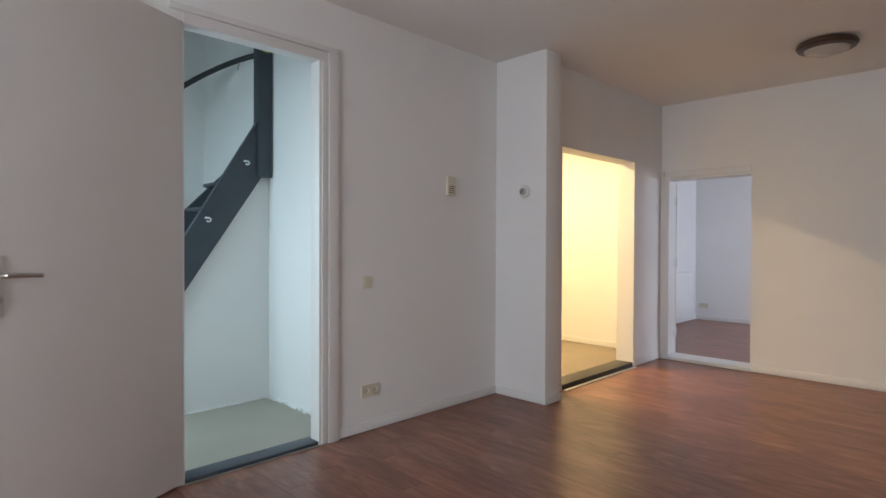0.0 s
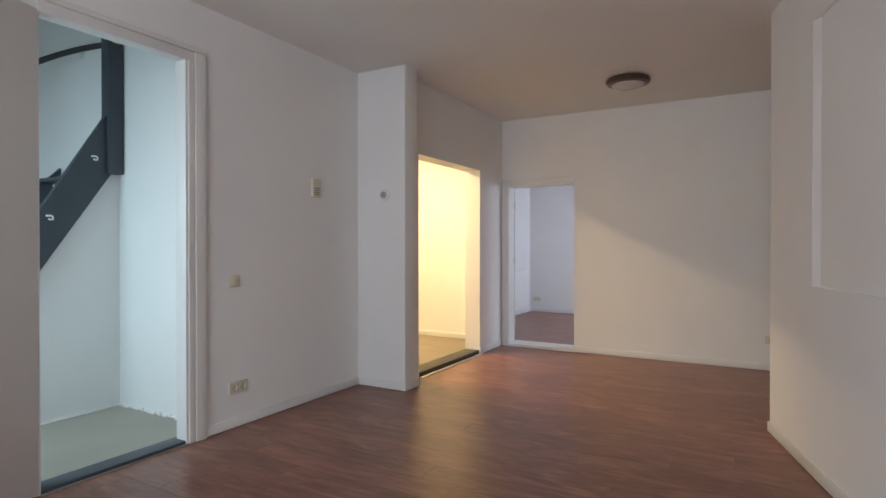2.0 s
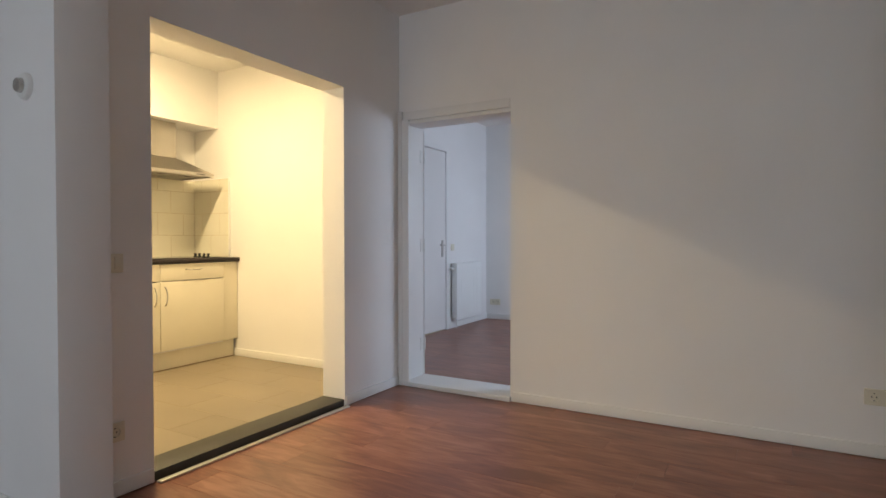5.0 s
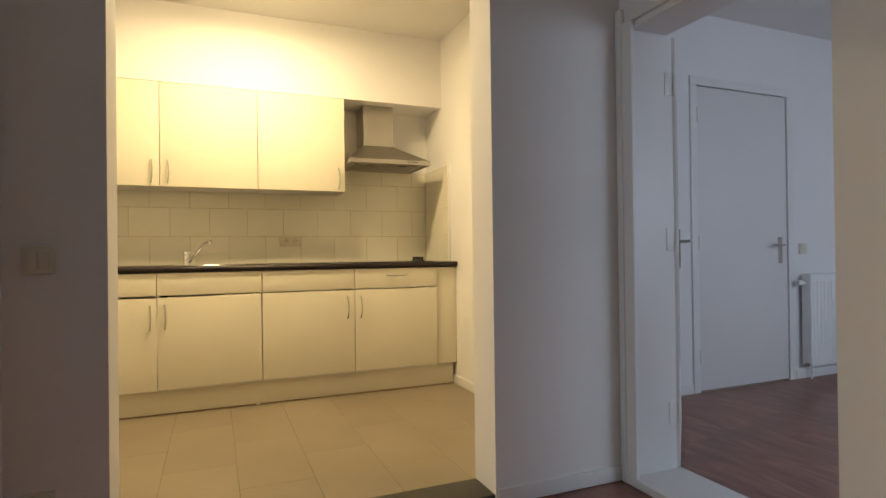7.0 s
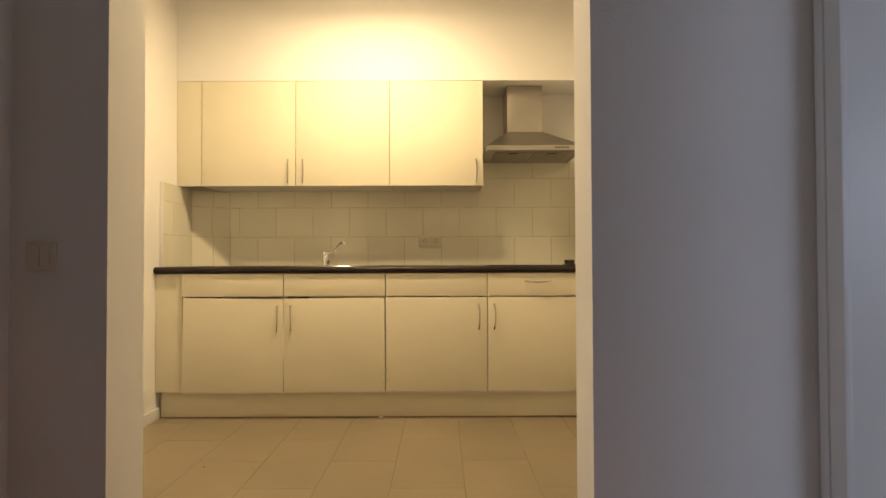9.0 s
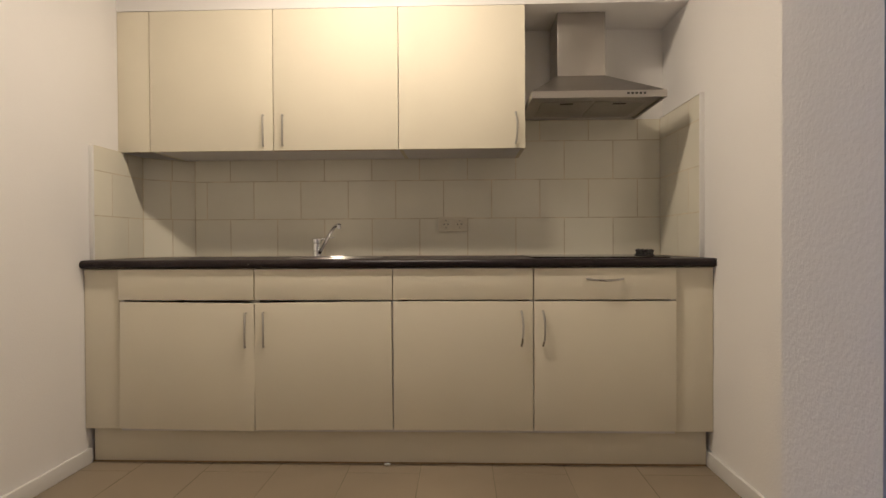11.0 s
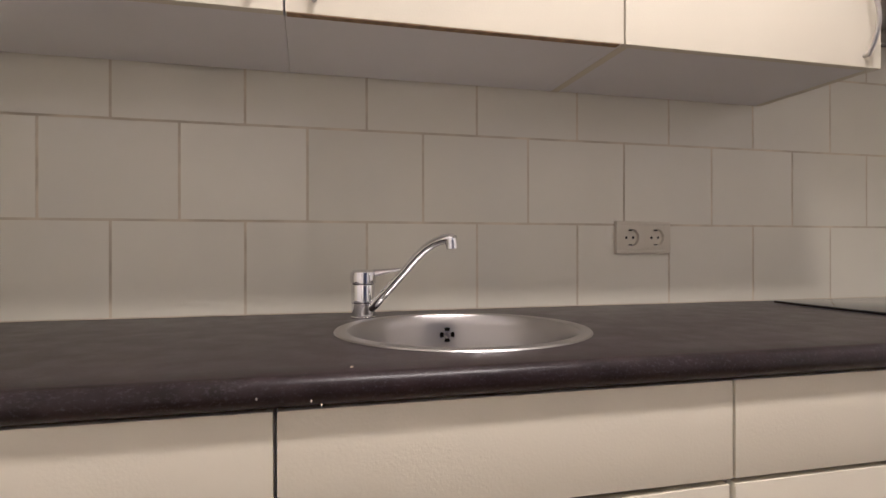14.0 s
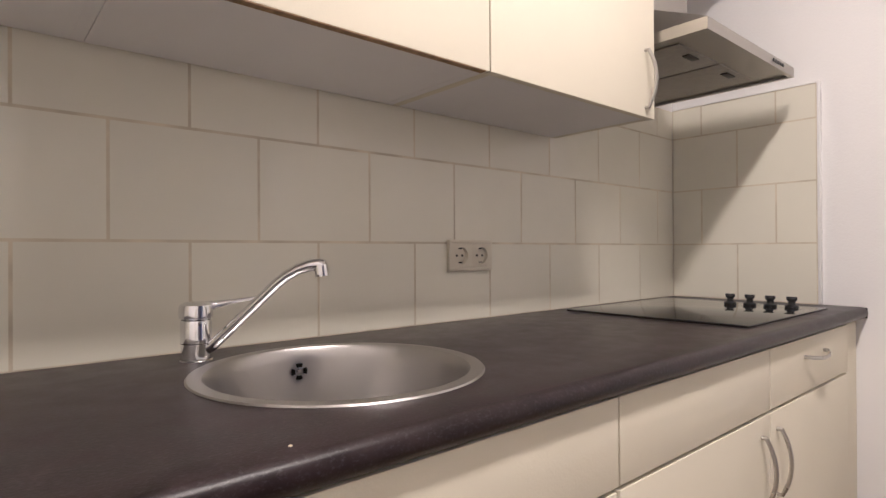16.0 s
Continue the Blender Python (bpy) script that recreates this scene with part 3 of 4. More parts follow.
def thermostat():
    s = thing("thermostat", "small round white thermostat on the pier", "thermostat", pose(-0.54, 0.030, 1.675, 0, 0, -90))
    rx = pose(0, 0, 0, 90, 0, 0)
    part("base", lathe([(0, 0), (0.052, 0), (0.052, 0.006), (0.046, 0.016), (0.038, 0.019), (0, 0.019)], 36, rx), WHITEPLASTIC, s)
    part("dial", lathe([(0.028, 0.017), (0.026, 0.034), (0.022, 0.036), (0, 0.036)], 30, rx), SATIN, s, "grey thermostat dial")


def ceiling_lamp():
    s = thing("ceiling_lamp", "round flush ceiling lamp with dark brown rim", "lamp", pose(0.80, -1.735, CEIL))
    part("rim", lathe([(0.17, 0), (0.19, -0.012), (0.197, -0.03), (0.185, -0.052), (0.150, -0.062), (0.140, -0.055)], 56), BROWNMETAL, s)
    part("glass_bowl", lathe([(0.152, -0.050), (0.135, -0.072), (0.10, -0.084), (0.05, -0.090), (0, -0.092)], 56), OPAL, s, "frosted opal glass bowl")


def kitchen_lamp():
    s = thing("kitchen_ceiling_lamp", "white tube lamp flush on the kitchen ceiling, lit", "lamp", pose(0.42, 1.25, KCEIL))
    part("housing", box((-0.37, -0.032, -0.022), (0.37, 0.032, 0), 0.004), WHITEPLASTIC, s)
    part("diffuser", tube([(-0.355, 0, -0.040), (0, 0, -0.040), (0.355, 0, -0.040)], 0.021, 20), LAMPGLOW, s, "lit opal tube")
    for x in (-0.366, 0.354):
        part("end_cap", box((x, -0.026, -0.064), (x + 0.012, 0.026, -0.021), 0.003), WHITEPLASTIC, s)


door_chime()
thermostat()
ceiling_lamp()
kitchen_lamp()


def radiator():
    s = thing("radiator", "white steel panel radiator on the bedroom wall", "radiator")
    x0, x1, y0, y1, z0, z1 = 4.39, 5.07, 0.84, 0.915, 0.11, 0.80
    part("front_panel", box((x0, y0, z0), (x1, y0 + 0.02, z1), 0.006), RADPAINT, s)
    for i in range(16):
        x = x0 + 0.03 + i * (x1 - x0 - 0.06) / 15
        part("rib", box((x - 0.006, y0 - 0.0035, z0 + 0.05), (x + 0.006, y0 + 0.004, z1 - 0.05), 0.002), RADPAINT, s)
    part("back_panel", box((x0, y1 - 0.015, z0), (x1, y1, z1), 0.004), RADPAINT, s)
    for x in (x0 - 0.004, x1 - 0.004):
        part("side_cover", box((x, y0 + 0.004, z0 + 0.02), (x + 0.008, y1 - 0.002, z1 + 0.004), 0.002), RADPAINT, s)
    part("top_grille", join(*[box((x0 + 0.01 + i * 0.0262, y0 + 0.006, z1 - 0.002), (x0 + 0.028 + i * 0.0262, y1 - 0.006, z1 + 0.006)) for i in range(25)]), RADPAINT, s)
    part("thermostat_valve", tube([(x0 - 0.02, 0.88, 0.74), (x0 - 0.05, 0.88, 0.74), (x0 - 0.10, 0.88, 0.74)], [0.012, 0.02, 0.018]), WHITEPLASTIC, s)
    part("feed_pipe", tube([(x0 + 0.06, 0.885, z0), (x0 + 0.06, 0.885, 0.0)], 0.008), WHITEPLASTIC, s)
    part("bracket", box((x0 + 0.1, y1, 0.3), (x0 + 0.14, 0.942, 0.6)), RADPAINT, s)


radiator()


# ---- stairs ----
def stairs():
    s = thing("staircase", "steep slate grey painted staircase with white hooks", "stairs")
    # stringer facing the hall
    part("stringer", prism([(-3.32, -0.02), (-3.02, 0.38), (-2.06, 1.80), (-2.06, 2.29), (-3.05, 0.66), (-3.50, 0.0)], 1.432, 1.474), SLATE, s)
    part("stringer", prism([(-3.60, 0.0), (-3.30, 0.0), (-2.0, 1.45), (-2.0, 1.885), (-3.45, 0.42)], 2.30, 2.34), SLATE, s)
    part("post", box((-2.112, 1.40, 1.775), (-2.004, 1.50, 2.86), 0.004), SLATE, s)
    part("tape", box((-2.085, 1.397, 2.745), (-2.030, 1.401, 2.79)), YELLOW, s, "scrap of yellow tape")
    for i in range(1, 9):
        x, z = -3.30 + i * 0.142, 0.0 + i * 0.218
        part("tread", box((x - 0.03, 1.476, z), (x + 0.19, 2.30, z + 0.03), 0.004), SLATE, s)
        part("riser", box((x + 0.10, 1.476, z - 0.18), (x + 0.115, 2.30, z)), GLOSS, s)
    for x, z in ((-2.205, 1.872), (-2.50, 1.428)):
        k = 0.72
        part("hook", tube([(x - 0.020 * k, 1.432, z + 0.018 * k), (x - 0.020 * k, 1.410, z + 0.018 * k), (x + 0.006 * k, 1.407, z + 0.018 * k), (x + 0.020 * k, 1.407, z + 0.004 * k),
                           (x + 0.016 * k, 1.407, z - 0.016 * k), (x - 0.008 * k, 1.407, z - 0.02 * k), (x - 0.02 * k, 1.405, z - 0.012 * k)], 0.0065), WHITEPLASTIC, s, "white plastic hook")
    rail = []
    for i in range(13):
        u = i / 12
        rail.append((-2.06 - 0.62 * u - 0.16 * u * u, 1.50 + 0.62 * u * (1.35 - 0.35 * u), 2.755 - 0.17 * u - 0.42 * u * u))
    part("handrail", tube(rail, 0.021, 10), BLACK, s, "black curved handrail")
    for i in (2,):
        p = rail[i]
        part("rail_bracket", tube([(p[0], p[1] + 0.03, p[2] - 0.07), (p[0], p[1] + 0.01, p[2] - 0.04), p], 0.007), SATIN, s)



stairs()


# ---- kitchen units ----
DF = 1.735      # front of the base doors
WF = 2.0        # front of the wall cabinet doors


def bow_handle(parent, at, length, upright=True):
    n = 10
    pts = []
    for i in range(n + 1):
        k = i / n * 2 - 1
        out = -0.010 - 0.017 * (1 - k * k)
        side = 0.006 * (1 - k * k)
        pts.append((at[0] + side, at[1] + out, at[2] + k * length / 2) if upright else (at[0] + k * length / 2, at[1] + out, at[2] - side))
    pts = [(pts[0][0], at[1] + 0.0005, pts[0][2])] + pts + [(pts[-1][0], at[1] + 0.0005, pts[-1][2])]
    return part("handle", tube(pts, 0.0046, 10, 1.0), SATIN, parent, "satin nickel bow handle")


def base_cabinet(x0, handle_x, sag, drawer_handle, label):
    s = thing("base_cabinet", label, "cabinet", pose(x0, 0, 0), "kitchen base cabinets")
    t = 0.018
    for x in (0.0006, 0.5994 - t):
        part("side_panel", box((x, DF + 0.022, 0.19), (x + t, 2.30, 0.898)), CARCASS, s)
    part("bottom_panel", box((0.0006 + t, DF + 0.022, 0.19), (0.5994 - t, 2.28, 0.208)), CARCASS, s)
    part("back_panel", box((0.0006 + t, 2.28, 0.19), (0.5994 - t, 2.30, 0.898)), CARCASS, s)
    for x in (0.05, 0.55):
        part("leg", tube([(x, 1.86, KF), (x, 1.86, 0.19)], 0.016), BLACK, s)
    g = 0.0022
    dr = part("drawer_front", box((g, DF, 0.764), (0.6 - g, DF + 0.018, 0.898), 0.0018), CREAM, s)
    left = handle_x > 0.3
    d = part("door", box((g, DF, 0.206), (0.6 - g, DF + 0.018, 0.757), 0.0018), CREAM, s)
    hx = g if left else 0.6 - g
    d.matrix_basis = Matrix.Translation((hx, 0, 0.206)) @ Matrix.Rotation(radians(sag), 4, "Y") @ Matrix.Translation((-hx, 0, -0.206))
    bow_handle(d, (handle_x, DF, 0.642), 0.146)
    if drawer_handle:
        bow_handle(dr, (0.30, DF, 0.852), 0.148, False)
    return s


base_cabinet(-0.70, 0.556, 0.80, False, "cream base cabinet with a sagging door")
base_cabinet(-0.10, 0.046, -0.55, False, "cream sink cabinet with a slightly sagging door")
base_cabinet(0.50, 0.548, 0.0, False, "cream base cabinet with a closed door")
base_cabinet(1.10, 0.039, 0.0, True, "cream base cabinet with a drawer handle")


def filler(lo, hi, label):
    s = thing("filler_panel", label, "panel")
    part("board", box(lo, hi, 0.002), CREAM, s)


filler((-0.858, DF + 0.016, 0.20), (-0.702, DF + 0.034, 0.898), "cream filler panel between base cabinet and wall")
filler((1.702, DF + 0.016, 0.20), (1.858, DF + 0.034, 0.898), "cream filler panel between base cabinet and wall")
filler((-0.8595, WF + 0.006, 1.452), (-0.702, WF + 0.024, 2.126), "cream filler panel beside the wall cabinet")
pl = thing("plinth", "cream kitchen plinth along the tiled floor", "plinth")
part("board", box((-0.845, 1.79, KF + 0.004), (1.845, 1.806, 0.192), 0.002), CREAM, pl)
# thin brown strip colours in the shadow line at the plinth's foot
part("shadow_edge", box((-0.845, 1.787, KF + 0.0005), (1.845, 1.80, KF + 0.006)), CHIPBOARD_SHADOW, pl, "brown strip painted as the plinth's bottom shadow line")


def wall_cabinet(x0, handle_x, edge, label):
    s = thing("wall_cabinet", label, "cabinet", pose(x0, 0, 0), "kitchen wall cabinets")
    t = 0.018
    for x in (0.0006, 0.5994 - t):
        part("side_panel", box((x, WF + 0.020, 1.454), (x + t, 2.318, 2.124)), CARCASS if edge or x > 0.3 and x0 < 0.4 else CREAM, s)
    for z in (1.454, 2.106):
        part("bottom_panel" if z < 2 else "top_panel", box((0.0006 + t, WF + 0.020, z + 0.0006), (0.5994 - t, 2.305, z + 0.0186)), CARCASS, s)
    part("back_panel", box((0.0006 + t, 2.305, 1.4546), (0.5994 - t, 2.318, 2.1234)), CARCASS, s)
    d = part("door", box((0.0018, WF, 1.452), (0.5982, WF + 0.018, 2.124), 0.0018), CREAM, s)
    if edge:
        part("worn_edge", box((0.004, WF + 0.001, 1.4505), (0.590, WF + 0.016, 1.4535)), CHIPBOARD_SHADOW, d, "bare brown door edge")
    bow_handle(d, (handle_x, WF, 1.547), 0.144)
    return s


wall_cabinet(-0.70, 0.552, False, "cream wall cabinet above the worktop")
wall_cabinet(-0.10, 0.046, True, "cream wall cabinet with a worn lower edge")
wall_cabinet(0.50, 0.553, False, "cream wall cabinet beside the cooker hood")

# ---- worktop, sink, tap, hob ----
WT = 0.938
SX, SY, SR = 0.198, 2.028, 0.221


def worktop():
    s = thing("worktop", "dark speckled laminate worktop with rounded front edge", "worktop")
    bm = bmesh.new()
    prof = [(1.78, WT)]
    r = 0.018
    for i in range(9):
        a = math.pi / 2 + math.pi * i / 8
        prof.append((1.720 + r + r * math.cos(a), WT - r + r * math.sin(a)))
    prof += [(1.78, WT - 2 * r)]
    x0, x1 = -0.858, 1.858
    a = [bm.verts.new((x0, y, z)) for y, z in prof]
    b = [bm.verts.new((x1, y, z)) for y, z in prof]
    for i in range(len(prof) - 1):
        bm.faces.new((a[i], b[i], b[i + 1], a[i + 1]))
    bm.faces.new(a)
    bm.faces.new(b[::-1])
    front = bm
    mx0, mx1, my0, my1 = SX - 0.235, SX + 0.235, 1.78, 2.335
    sides = boxes(((x0, 1.78, WT - 0.036), (mx0, 2.335, WT)), ((mx1, 1.78, WT - 0.036), (x1, 2.335, WT)))
    hole = bmesh.new()
    n = 72
    inner, outer, low = [], [], []
    for i in range(n):
        t = 2 * math.pi * i / n + math.pi / 4
        c, sn = math.cos(t), math.sin(t)
        inner.append(hole.verts.new((SX + (SR - 0.010) * c, SY + (SR - 0.010) * sn, WT)))
        low.append(hole.verts.new((SX + (SR - 0.010) * c, SY + (SR - 0.010) * sn, WT - 0.036)))
        kx = ((mx1 - SX) if c > 0 else (SX - mx0)) / max(abs(c), 1e-6)
        ky = ((my1 - SY) if sn > 0 else (SY - my0)) / max(abs(sn), 1e-6)
        k = min(kx, ky)
        outer.append(hole.verts.new((SX + k * c, SY + k * sn, WT)))
    for i in range(n):
        j = (i + 1) % n
        hole.faces.new((inner[i], outer[i], outer[j], inner[j]))
        hole.faces.new((low[i], inner[i], inner[j], low[j]))
    for cx, cy in ((mx0, my0), (mx1, my0), (mx0, my1), (mx1, my1)):
        ang = math.atan2(cy - SY, cx - SX)
        order = sorted(outer, key=lambda v: abs(math.remainder(math.atan2(v.co.y - SY, v.co.x - SX) - ang, 2 * math.pi)))
        c = hole.verts.new((cx, cy, WT))
        on_x = [v for v in order[:6] if abs(v.co.x - cx) < 1e-5]
        on_y = [v for v in order[:6] if abs(v.co.y - cy) < 1e-5]
        if on_x and on_y and on_x[0] is not on_y[0]:
            hole.faces.new((c, on_x[0], on_y[0]))
    bmesh.ops.recalc_face_normals(hole, faces=hole.faces[:])
    part("slab", join(front, sides, hole), WORKTOP, s)
    part("end_cap", box((1.8575, 1.722, WT - 0.034), (1.8595, 1.84, WT - 0.002)), BLACK, s)


worktop()


def sink():
    s = thing("round_sink", "round stainless steel sink set in the worktop", "sink", pose(SX, SY, WT))
    bowl = [(SR, 0.0005), (SR - 0.002, 0.003), (SR - 0.018, 0.004), (SR - 0.022, 0.0025), (SR - 0.026, -0.004), (SR - 0.030, -0.020), (SR - 0.036, -0.095),
            (SR - 0.045, -0.125), (SR - 0.065, -0.142), (0.06, -0.150), (0.045, -0.153), (0, -0.153)]
    part("bowl", lathe(bowl, 96), STEEL, s)
    part("drain", lathe([(0.045, -0.150), (0.042, -0.147), (0.034, -0.149), (0.03, -0.151), (0, -0.151)], 40), CHROME, s, "chrome sink drain")
    # overflow: four dark slots round a small screw
    ang = radians(84)
    rr = SR - 0.0330
    m = Matrix.Translation((rr * math.cos(ang), rr * math.sin(ang), -0.038)) @ Matrix.Rotation(ang - math.pi / 2, 4, "Z") @ pose(0, 0, 0, 90)
    for q in range(4):
        arc = []
        for i in range(7):
            a = radians(q * 90 - 24 + i * 8)
            arc.append((0.0115 * math.cos(a), 0.0115 * math.sin(a), 0.002))
        part("overflow_slot", moved(tube(arc, 0.0038, 8), m), HOLE, s, "dark overflow slot")
    part("overflow_screw", moved(lathe([(0, 0.004), (0.004, 0.004), (0.005, 0.001)], 16), m), CHROME, s)


def tap():
    s = thing("mixer_tap", "chrome single-lever mixer tap behind the sink", "tap", pose(0.046, 2.238, WT))
    part("base", lathe([(0, 0), (0.0255, 0), (0.0255, 0.002), (0.0240, 0.004), (0.0235, 0.030), (0.0245, 0.031)], 36), CHROME, s)
    part("body", lathe([(0.0245, 0.0315), (0.0245, 0.066), (0.0235, 0.068), (0.0225, 0.069)], 36), CHROME, s)
    part("cap", lathe([(0.0235, 0.070), (0.0265, 0.072), (0.0270, 0.086), (0.0255, 0.093), (0.018, 0.098), (0, 0.099)], 36), CHROME, s)
    a = math.atan2(2.080 - 2.238, 0.198 - 0.046)
    d = Vector((math.cos(a), math.sin(a), 0))
    pts = [(0.010, 0.016), (0.028, 0.026), (0.06, 0.055), (0.10, 0.092), (0.135, 0.125), (0.155, 0.141), (0.175, 0.152), (0.195, 0.158), (0.212, 0.159), (0.219, 0.158)]
    part("spout", tube([(d.x * u, d.y * u, z) for u, z in pts], [0.0095, 0.0092, 0.0088, 0.0086, 0.0086, 0.0087, 0.0090, 0.0096, 0.0100, 0.0085], 16), CHROME, s)
    part("nozzle", tube([(d.x * 0.212, d.y * 0.212, 0.159), (d.x * 0.213, d.y * 0.213, 0.150), (d.x * 0.214, d.y * 0.214, 0.140)], [0.0102, 0.0112, 0.0106], 18), CHROME, s)
    e = Vector((math.cos(radians(-14)), math.sin(radians(-14)), 0))
    part("lever", tube([(e.x * u, e.y * u, z) for u, z in ((0.012, 0.088), (0.03, 0.092), (0.055, 0.096), (0.08, 0.099), (0.098, 0.101))], [0.012, 0.008, 0.0046, 0.0038, 0.0036], 14, 0.7), CHROME, s)


def hob():
    s = thing("ceramic_hob", "black glass hob with four knobs", "hob", pose(1.40, 2.034, WT))
    part("glass_plate", box((-0.292, -0.252, 0.0), (0.290, 0.252, 0.006), 0.002), BLACKGLASS, s)
    for i in range(4):
        y = -0.176 + i * 0.059
        k = part("knob", lathe([(0, 0.006), (0.018, 0.006), (0.018, 0.010), (0.010, 0.014), (0.009, 0.022), (0.014, 0.028), (0.013, 0.033), (0, 0.034)], 20, pose(0.234, y, 0)), BLACK, s)
        part("pointer", box((0.231, y - 0.014, 0.028), (0.237, y + 0.014, 0.037), 0.001), BLACK, k)


sink()
tap()
hob()


def cooker_hood():
    s = thing("cooker_hood", "silver chimney cooker hood under the bulkhead", "cooker hood")
    x0, x1, y0, y1, z0, z1 = 1.114, 1.712, 1.872, 2.332, 1.652, 1.682
    t = 0.012
    part("rim", boxes(((x0, y0, z0), (x1, y0 + t, z1)), ((x0, y1 - t, z0), (x1, y1, z1)), ((x0, y0 + t, z0), (x0 + t, y1 - t, z1)), ((x1 - t, y0 + t, z0), (x1, y1 - t, z1))), HOODSTEEL, s)
    cx0, cx1, cy0, cz = 1.268, 1.500, 2.105, 1.818
    bm = bmesh.new()
    lo = [bm.verts.new(p) for p in ((x0, y0, z1), (x1, y0, z1), (x1, y1, z1), (x0, y1, z1))]
    hi = [bm.verts.new(p) for p in ((cx0, cy0, cz), (cx1, cy0, cz), (cx1, y1, cz), (cx0, y1, cz))]
    for i in range(4):
        bm.faces.new((lo[i], lo[(i + 1) % 4], hi[(i + 1) % 4], hi[i]))
    bm.faces.new(hi)
    bmesh.ops.recalc_face_normals(bm, faces=bm.faces[:])
    part("canopy", bm, HOODSTEEL, s)
    part("chimney", box((cx0, cy0, cz), (cx1, y1, 2.126), 0.002), HOODSTEEL, s)
    part("underside", box((x0 + t, y0 + t, z0 + 0.008), (x1 - t, y1 - t, z0 + 0.014)), HOODSTEEL, s)
    mid = (x0 + x1) / 2
    for a, b in ((x0 + 0.06, mid - 0.006), (mid + 0.006, x1 - 0.06)):
        f = part("grease_filter", box((a, y0 + 0.10, z0 + 0.003), (b, y1 - 0.07, z0 + 0.008), 0.001), FILTER, s)
        part("filter_latch", box(((a + b) / 2 - 0.03, y0 + 0.115, z0 - 0.001), ((a + b) / 2 + 0.03, y0 + 0.135, z0 + 0.003), 0.001), BLACK, f)
    for i in range(5):
        x = 1.535 + i * 0.018
        part("button", box((x, y0 - 0.004, z0 + 0.012), (x + 0.011, y0, z0 + 0.021), 0.001), BLACK, s)


cooker_hood()
wc_crumb = thing("paper_scrap", "small white paper scrap by the plinth", "scrap", pose(0.47, 1.755, KF + 0.0065))
part("scrap", box((-0.012, -0.006, 0), (0.014, 0.007, 0.008), 0.003), WHITEPLASTIC, wc_crumb)


def speck(name, label, category, at, size, mat):
    s = thing(name, label, category, pose(*at))
    bm = bmesh.new()
    bmesh.ops.create_icosphere(bm, subdivisions=1, radius=1.0, matrix=Matrix.Diagonal((*size, 1)))
    for v in bm.verts:
        v.co *= 1 + 0.35 * noise.noise(v.co * 400 + Vector(at) * 50)
    part("flake", bm, mat, s)


speck("crumb", "tiny pale crumb on the worktop", "crumb", (-0.014, 1.756, WT + 0.001), (0.0022, 0.0018, 0.0013), GROUT)
for cx, cz in ((-0.118, 0.917), (-0.061, 0.911), (-0.050, 0.906)):
    speck("worn_chip", "pale worn chip in the worktop edge", "chip", (cx, 1.7206, cz), (0.0013, 0.0007, 0.0020), GROUT)
speck("crumb", "tiny dark crumb on the kitchen floor", "crumb", (-0.253, 1.006, KF + 0.001), (0.006, 0.005, 0.003), BLACK)


# ---- pieces: boards and tiles ----
def plank_floor(name, x0, x1, y0, y1, label, seed, keep=None):
    """Boards 0.192 wide and up to 1.28 long, along y, with staggered ends."""
    f = tagged(new(name), label, "floor", kind="structure")
    rng = random.Random(seed)
    shared = {}
    W, LEN, g = 0.192, 1.285, 0.0004
    i = 0
    x = x0
    while x < x1 - 1e-4:
        w = min(W, x1 - x)
        y = y0 - rng.uniform(0, LEN)
        while y < y1 - 1e-4:
            a, b = max(y, y0), min(y + LEN, y1)
            if b - a > 0.01 and (keep is None or keep(x + w / 2, (a + b) / 2)):
                key = (round(w, 4), round(b - a, 3))
                if key not in shared:
                    bm = box((-w / 2 + g, -(b - a) / 2 + g, -0.014), (w / 2 - g, (b - a) / 2 - g, 0.0))
                    top = [e for e in bm.edges if all(v.co.z > -0.001 for v in e.verts)]
                    bmesh.ops.bevel(bm, geom=top, offset=0.0007, segments=1, affect="EDGES")
                    shared[key] = mesh_of("plank", bm, LAMINATE, False)
                o = new("plank", shared[key])
                o.parent = f
                o.location = (x + w / 2, (a + b) / 2, 0)
            y += LEN
        x += W
        i += 1


setting("floor_by_window", boxes(((XW, -5.5, -0.014), (-6.376, YA, 0.0)), ((-6.376, -5.5, -0.014), (-2.0, -4.3, 0.0))), LAMINATE, "red-brown laminate by the window", "floor")
plank_floor("floor", -6.376, XF, -4.3, YA, "red-brown laminate boards, worn and slightly glossy", 3)
plank_floor("floor_bedroom", XF + 0.21, 5.42, -3.48, 0.94, "red-brown laminate boards in the bedroom", 8)


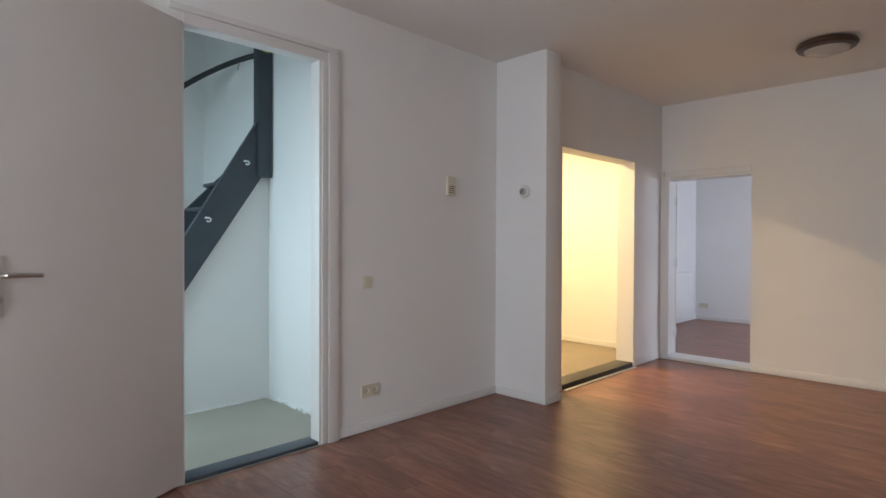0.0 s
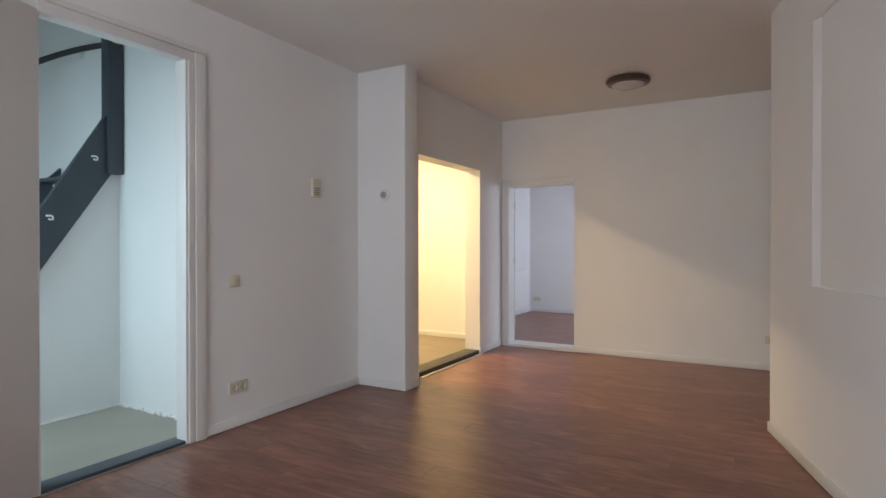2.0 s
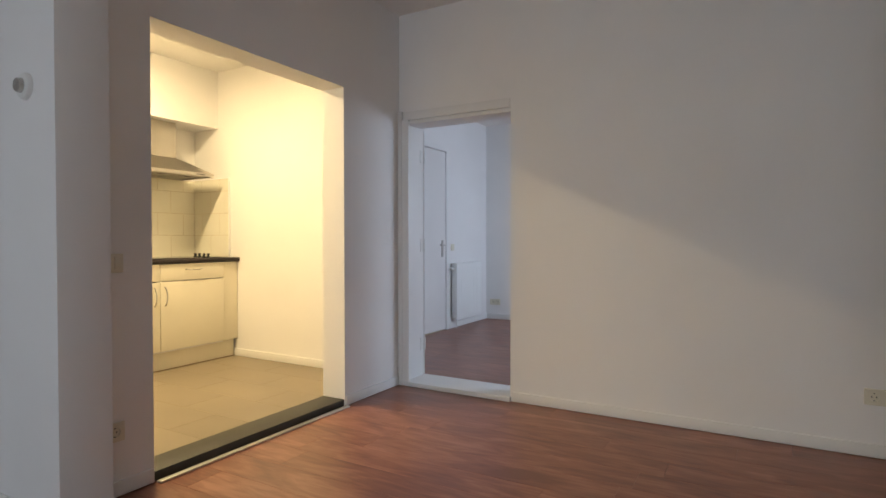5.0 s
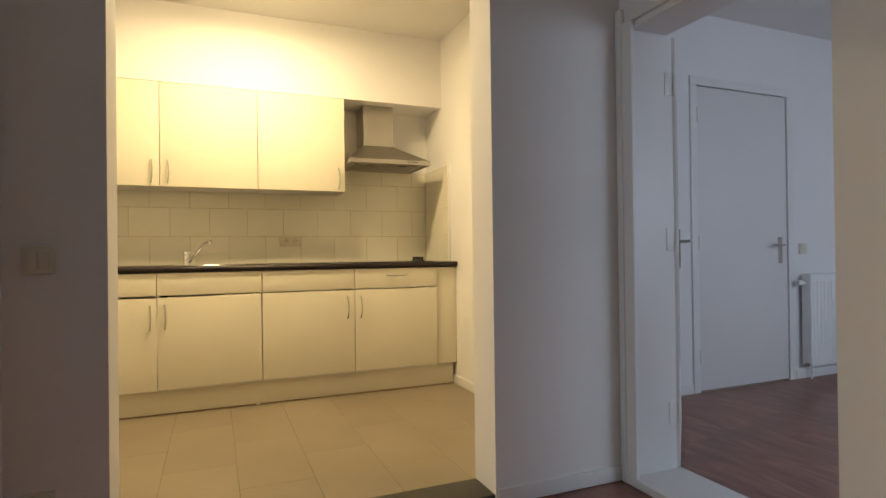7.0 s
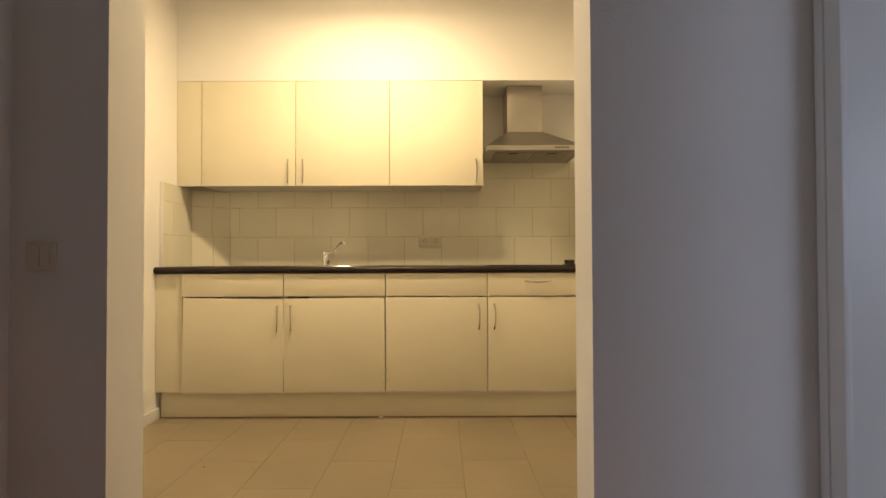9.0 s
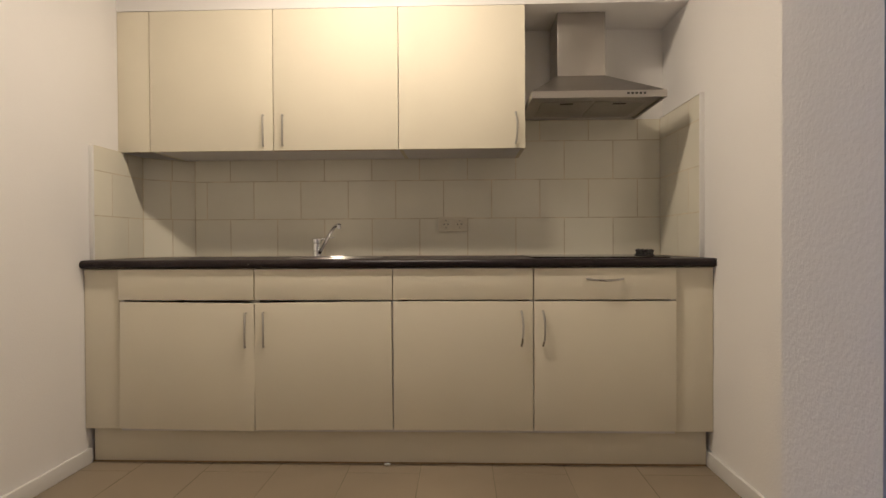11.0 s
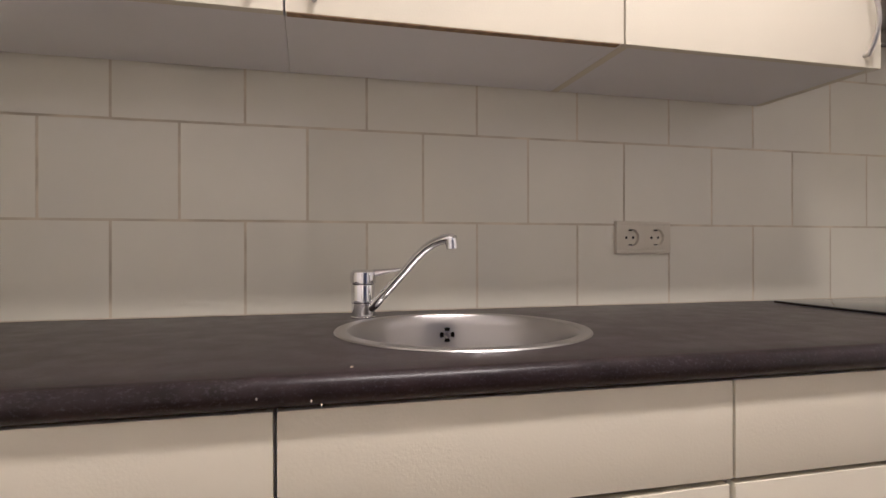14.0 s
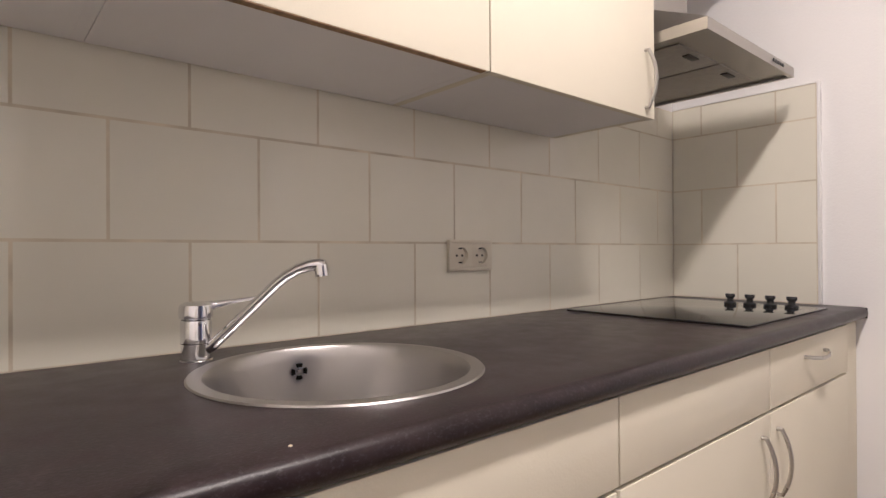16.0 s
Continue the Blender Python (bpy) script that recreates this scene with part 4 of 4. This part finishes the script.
def kitchen_floor():
    f = tagged(new("floor_kitchen"), "taupe rectangular floor tiles with dark joints", "floor", kind="structure")
    part("grout_bed", boxes(((-0.345, 0.16, -0.02), (1.86, YA + YT, KF - 0.0009)), ((-0.86, YA + YT, -0.02), (1.86, 2.34, KF - 0.0009))), FLOORGROUT, f)
    shared = {}
    W, LEN, g = 0.308, 0.616, 0.0012
    k = -3
    while True:
        x = 0.0 + k * W
        if x > 1.86:
            break
        a0, a1 = max(x, -0.86), min(x + W, 1.86)
        y = 0.765 - 2 * LEN + (0 if k % 2 == 0 else LEN / 2)
        while y < 2.34:
            b0, b1 = max(y, 0.162 if a0 > -0.32 else YA + YT + 0.002), min(y + LEN, 2.34)
            if a1 - a0 > 0.01 and b1 - b0 > 0.01:
                key = (round(a1 - a0, 3), round(b1 - b0, 3))
                if key not in shared:
                    w, l = a1 - a0, b1 - b0
                    bm = box((-w / 2 + g, -l / 2 + g, -0.010), (w / 2 - g, l / 2 - g, 0))
                    bmesh.ops.bevel(bm, geom=[e for e in bm.edges if all(v.co.z > -0.001 for v in e.verts)], offset=0.0015, segments=1, affect="EDGES")
                    shared[key] = mesh_of("tile", bm, FLOORTILE, False)
                o = new("tile", shared[key])
                o.parent = f
                o.location = ((a0 + a1) / 2, (b0 + b1) / 2, KF)
            y += LEN
        k += 1


kitchen_floor()


def tile_field(name, label, m, u0, u1, rows, joints_even, joints_odd, top):
    """Wall tiles on a plane: local x along the wall, z up, the face towards -y."""
    f = tagged(new(name), label, "tiles", kind="structure")
    f.matrix_basis = m
    part("grout_bed", box((u0, 0.0006, rows[0]), (u1, 0.010, top)), GROUT, f)
    shared = {}
    g = 0.0014
    for r in range(len(rows)):
        z0, z1 = rows[r], rows[r + 1] if r + 1 < len(rows) else top
        cuts = sorted([u0] + [j for j in (joints_even if r % 2 == 0 else joints_odd) if u0 + 0.012 < j < u1 - 0.012] + [u1])
        for a, b in zip(cuts, cuts[1:]):
            w, h = b - a, z1 - z0
            key = (round(w, 4), round(h, 4))
            if key not in shared:
                bm = box((-w / 2 + g, 0, -h / 2 + g), (w / 2 - g, 0.008, h / 2 - g))
                bmesh.ops.bevel(bm, geom=[e for e in bm.edges if all(v.co.y < 0.001 for v in e.verts)], offset=0.0012, segments=2, affect="EDGES")
                shared[key] = mesh_of("tile", bm, WALLTILE)
            o = new("tile", shared[key])
            o.parent = f
            o.location = ((a + b) / 2, 0, (z0 + z1) / 2)


ROWS = [0.9385, 1.138, 1.341, 1.544]
P = 0.2555
tile_field("tiles_back", "cream glazed wall tiles in staggered rows", pose(0, 2.330, 0), -0.640, 1.842, ROWS,
           [0.319 + P * k for k in range(-5, 8)], [0.4465 + P * k for k in range(-5, 8)], 1.652)
tile_field("tiles_right", "cream glazed wall tiles beside the hob", pose(1.842, 0, 0, 0, 0, -90), -2.330, -1.848, ROWS, [-2.093], [-2.219, -1.968], 1.655)
tile_field("tiles_left", "cream glazed wall tiles beside the worktop", pose(-0.842, 0, 0, 0, 0, 90), 1.80, 2.182, ROWS[:3], [2.055], [1.93], 1.452)
CL = math.hypot(0.202, 0.148)
tile_field("tiles_corner", "cream glazed tiles on the boxed-in corner", pose(-0.842, 2.182, 0, 0, 0, math.degrees(math.atan2(0.148, 0.202))),
           0, CL, ROWS[:3], [CL * 0.55], [CL * 0.52], 1.452)
setting("tile_trim", join(box((1.840, 1.838, 0.9385), (1.860, 1.848, 1.662), 0.003), box((1.840, 1.848, 1.655), (1.860, 2.33, 1.662), 0.002),
                          box((-0.860, 1.790, 0.9385), (-0.840, 1.80, 1.452), 0.003)), GLOSS, "white sealant edge round the tiles", "trim")
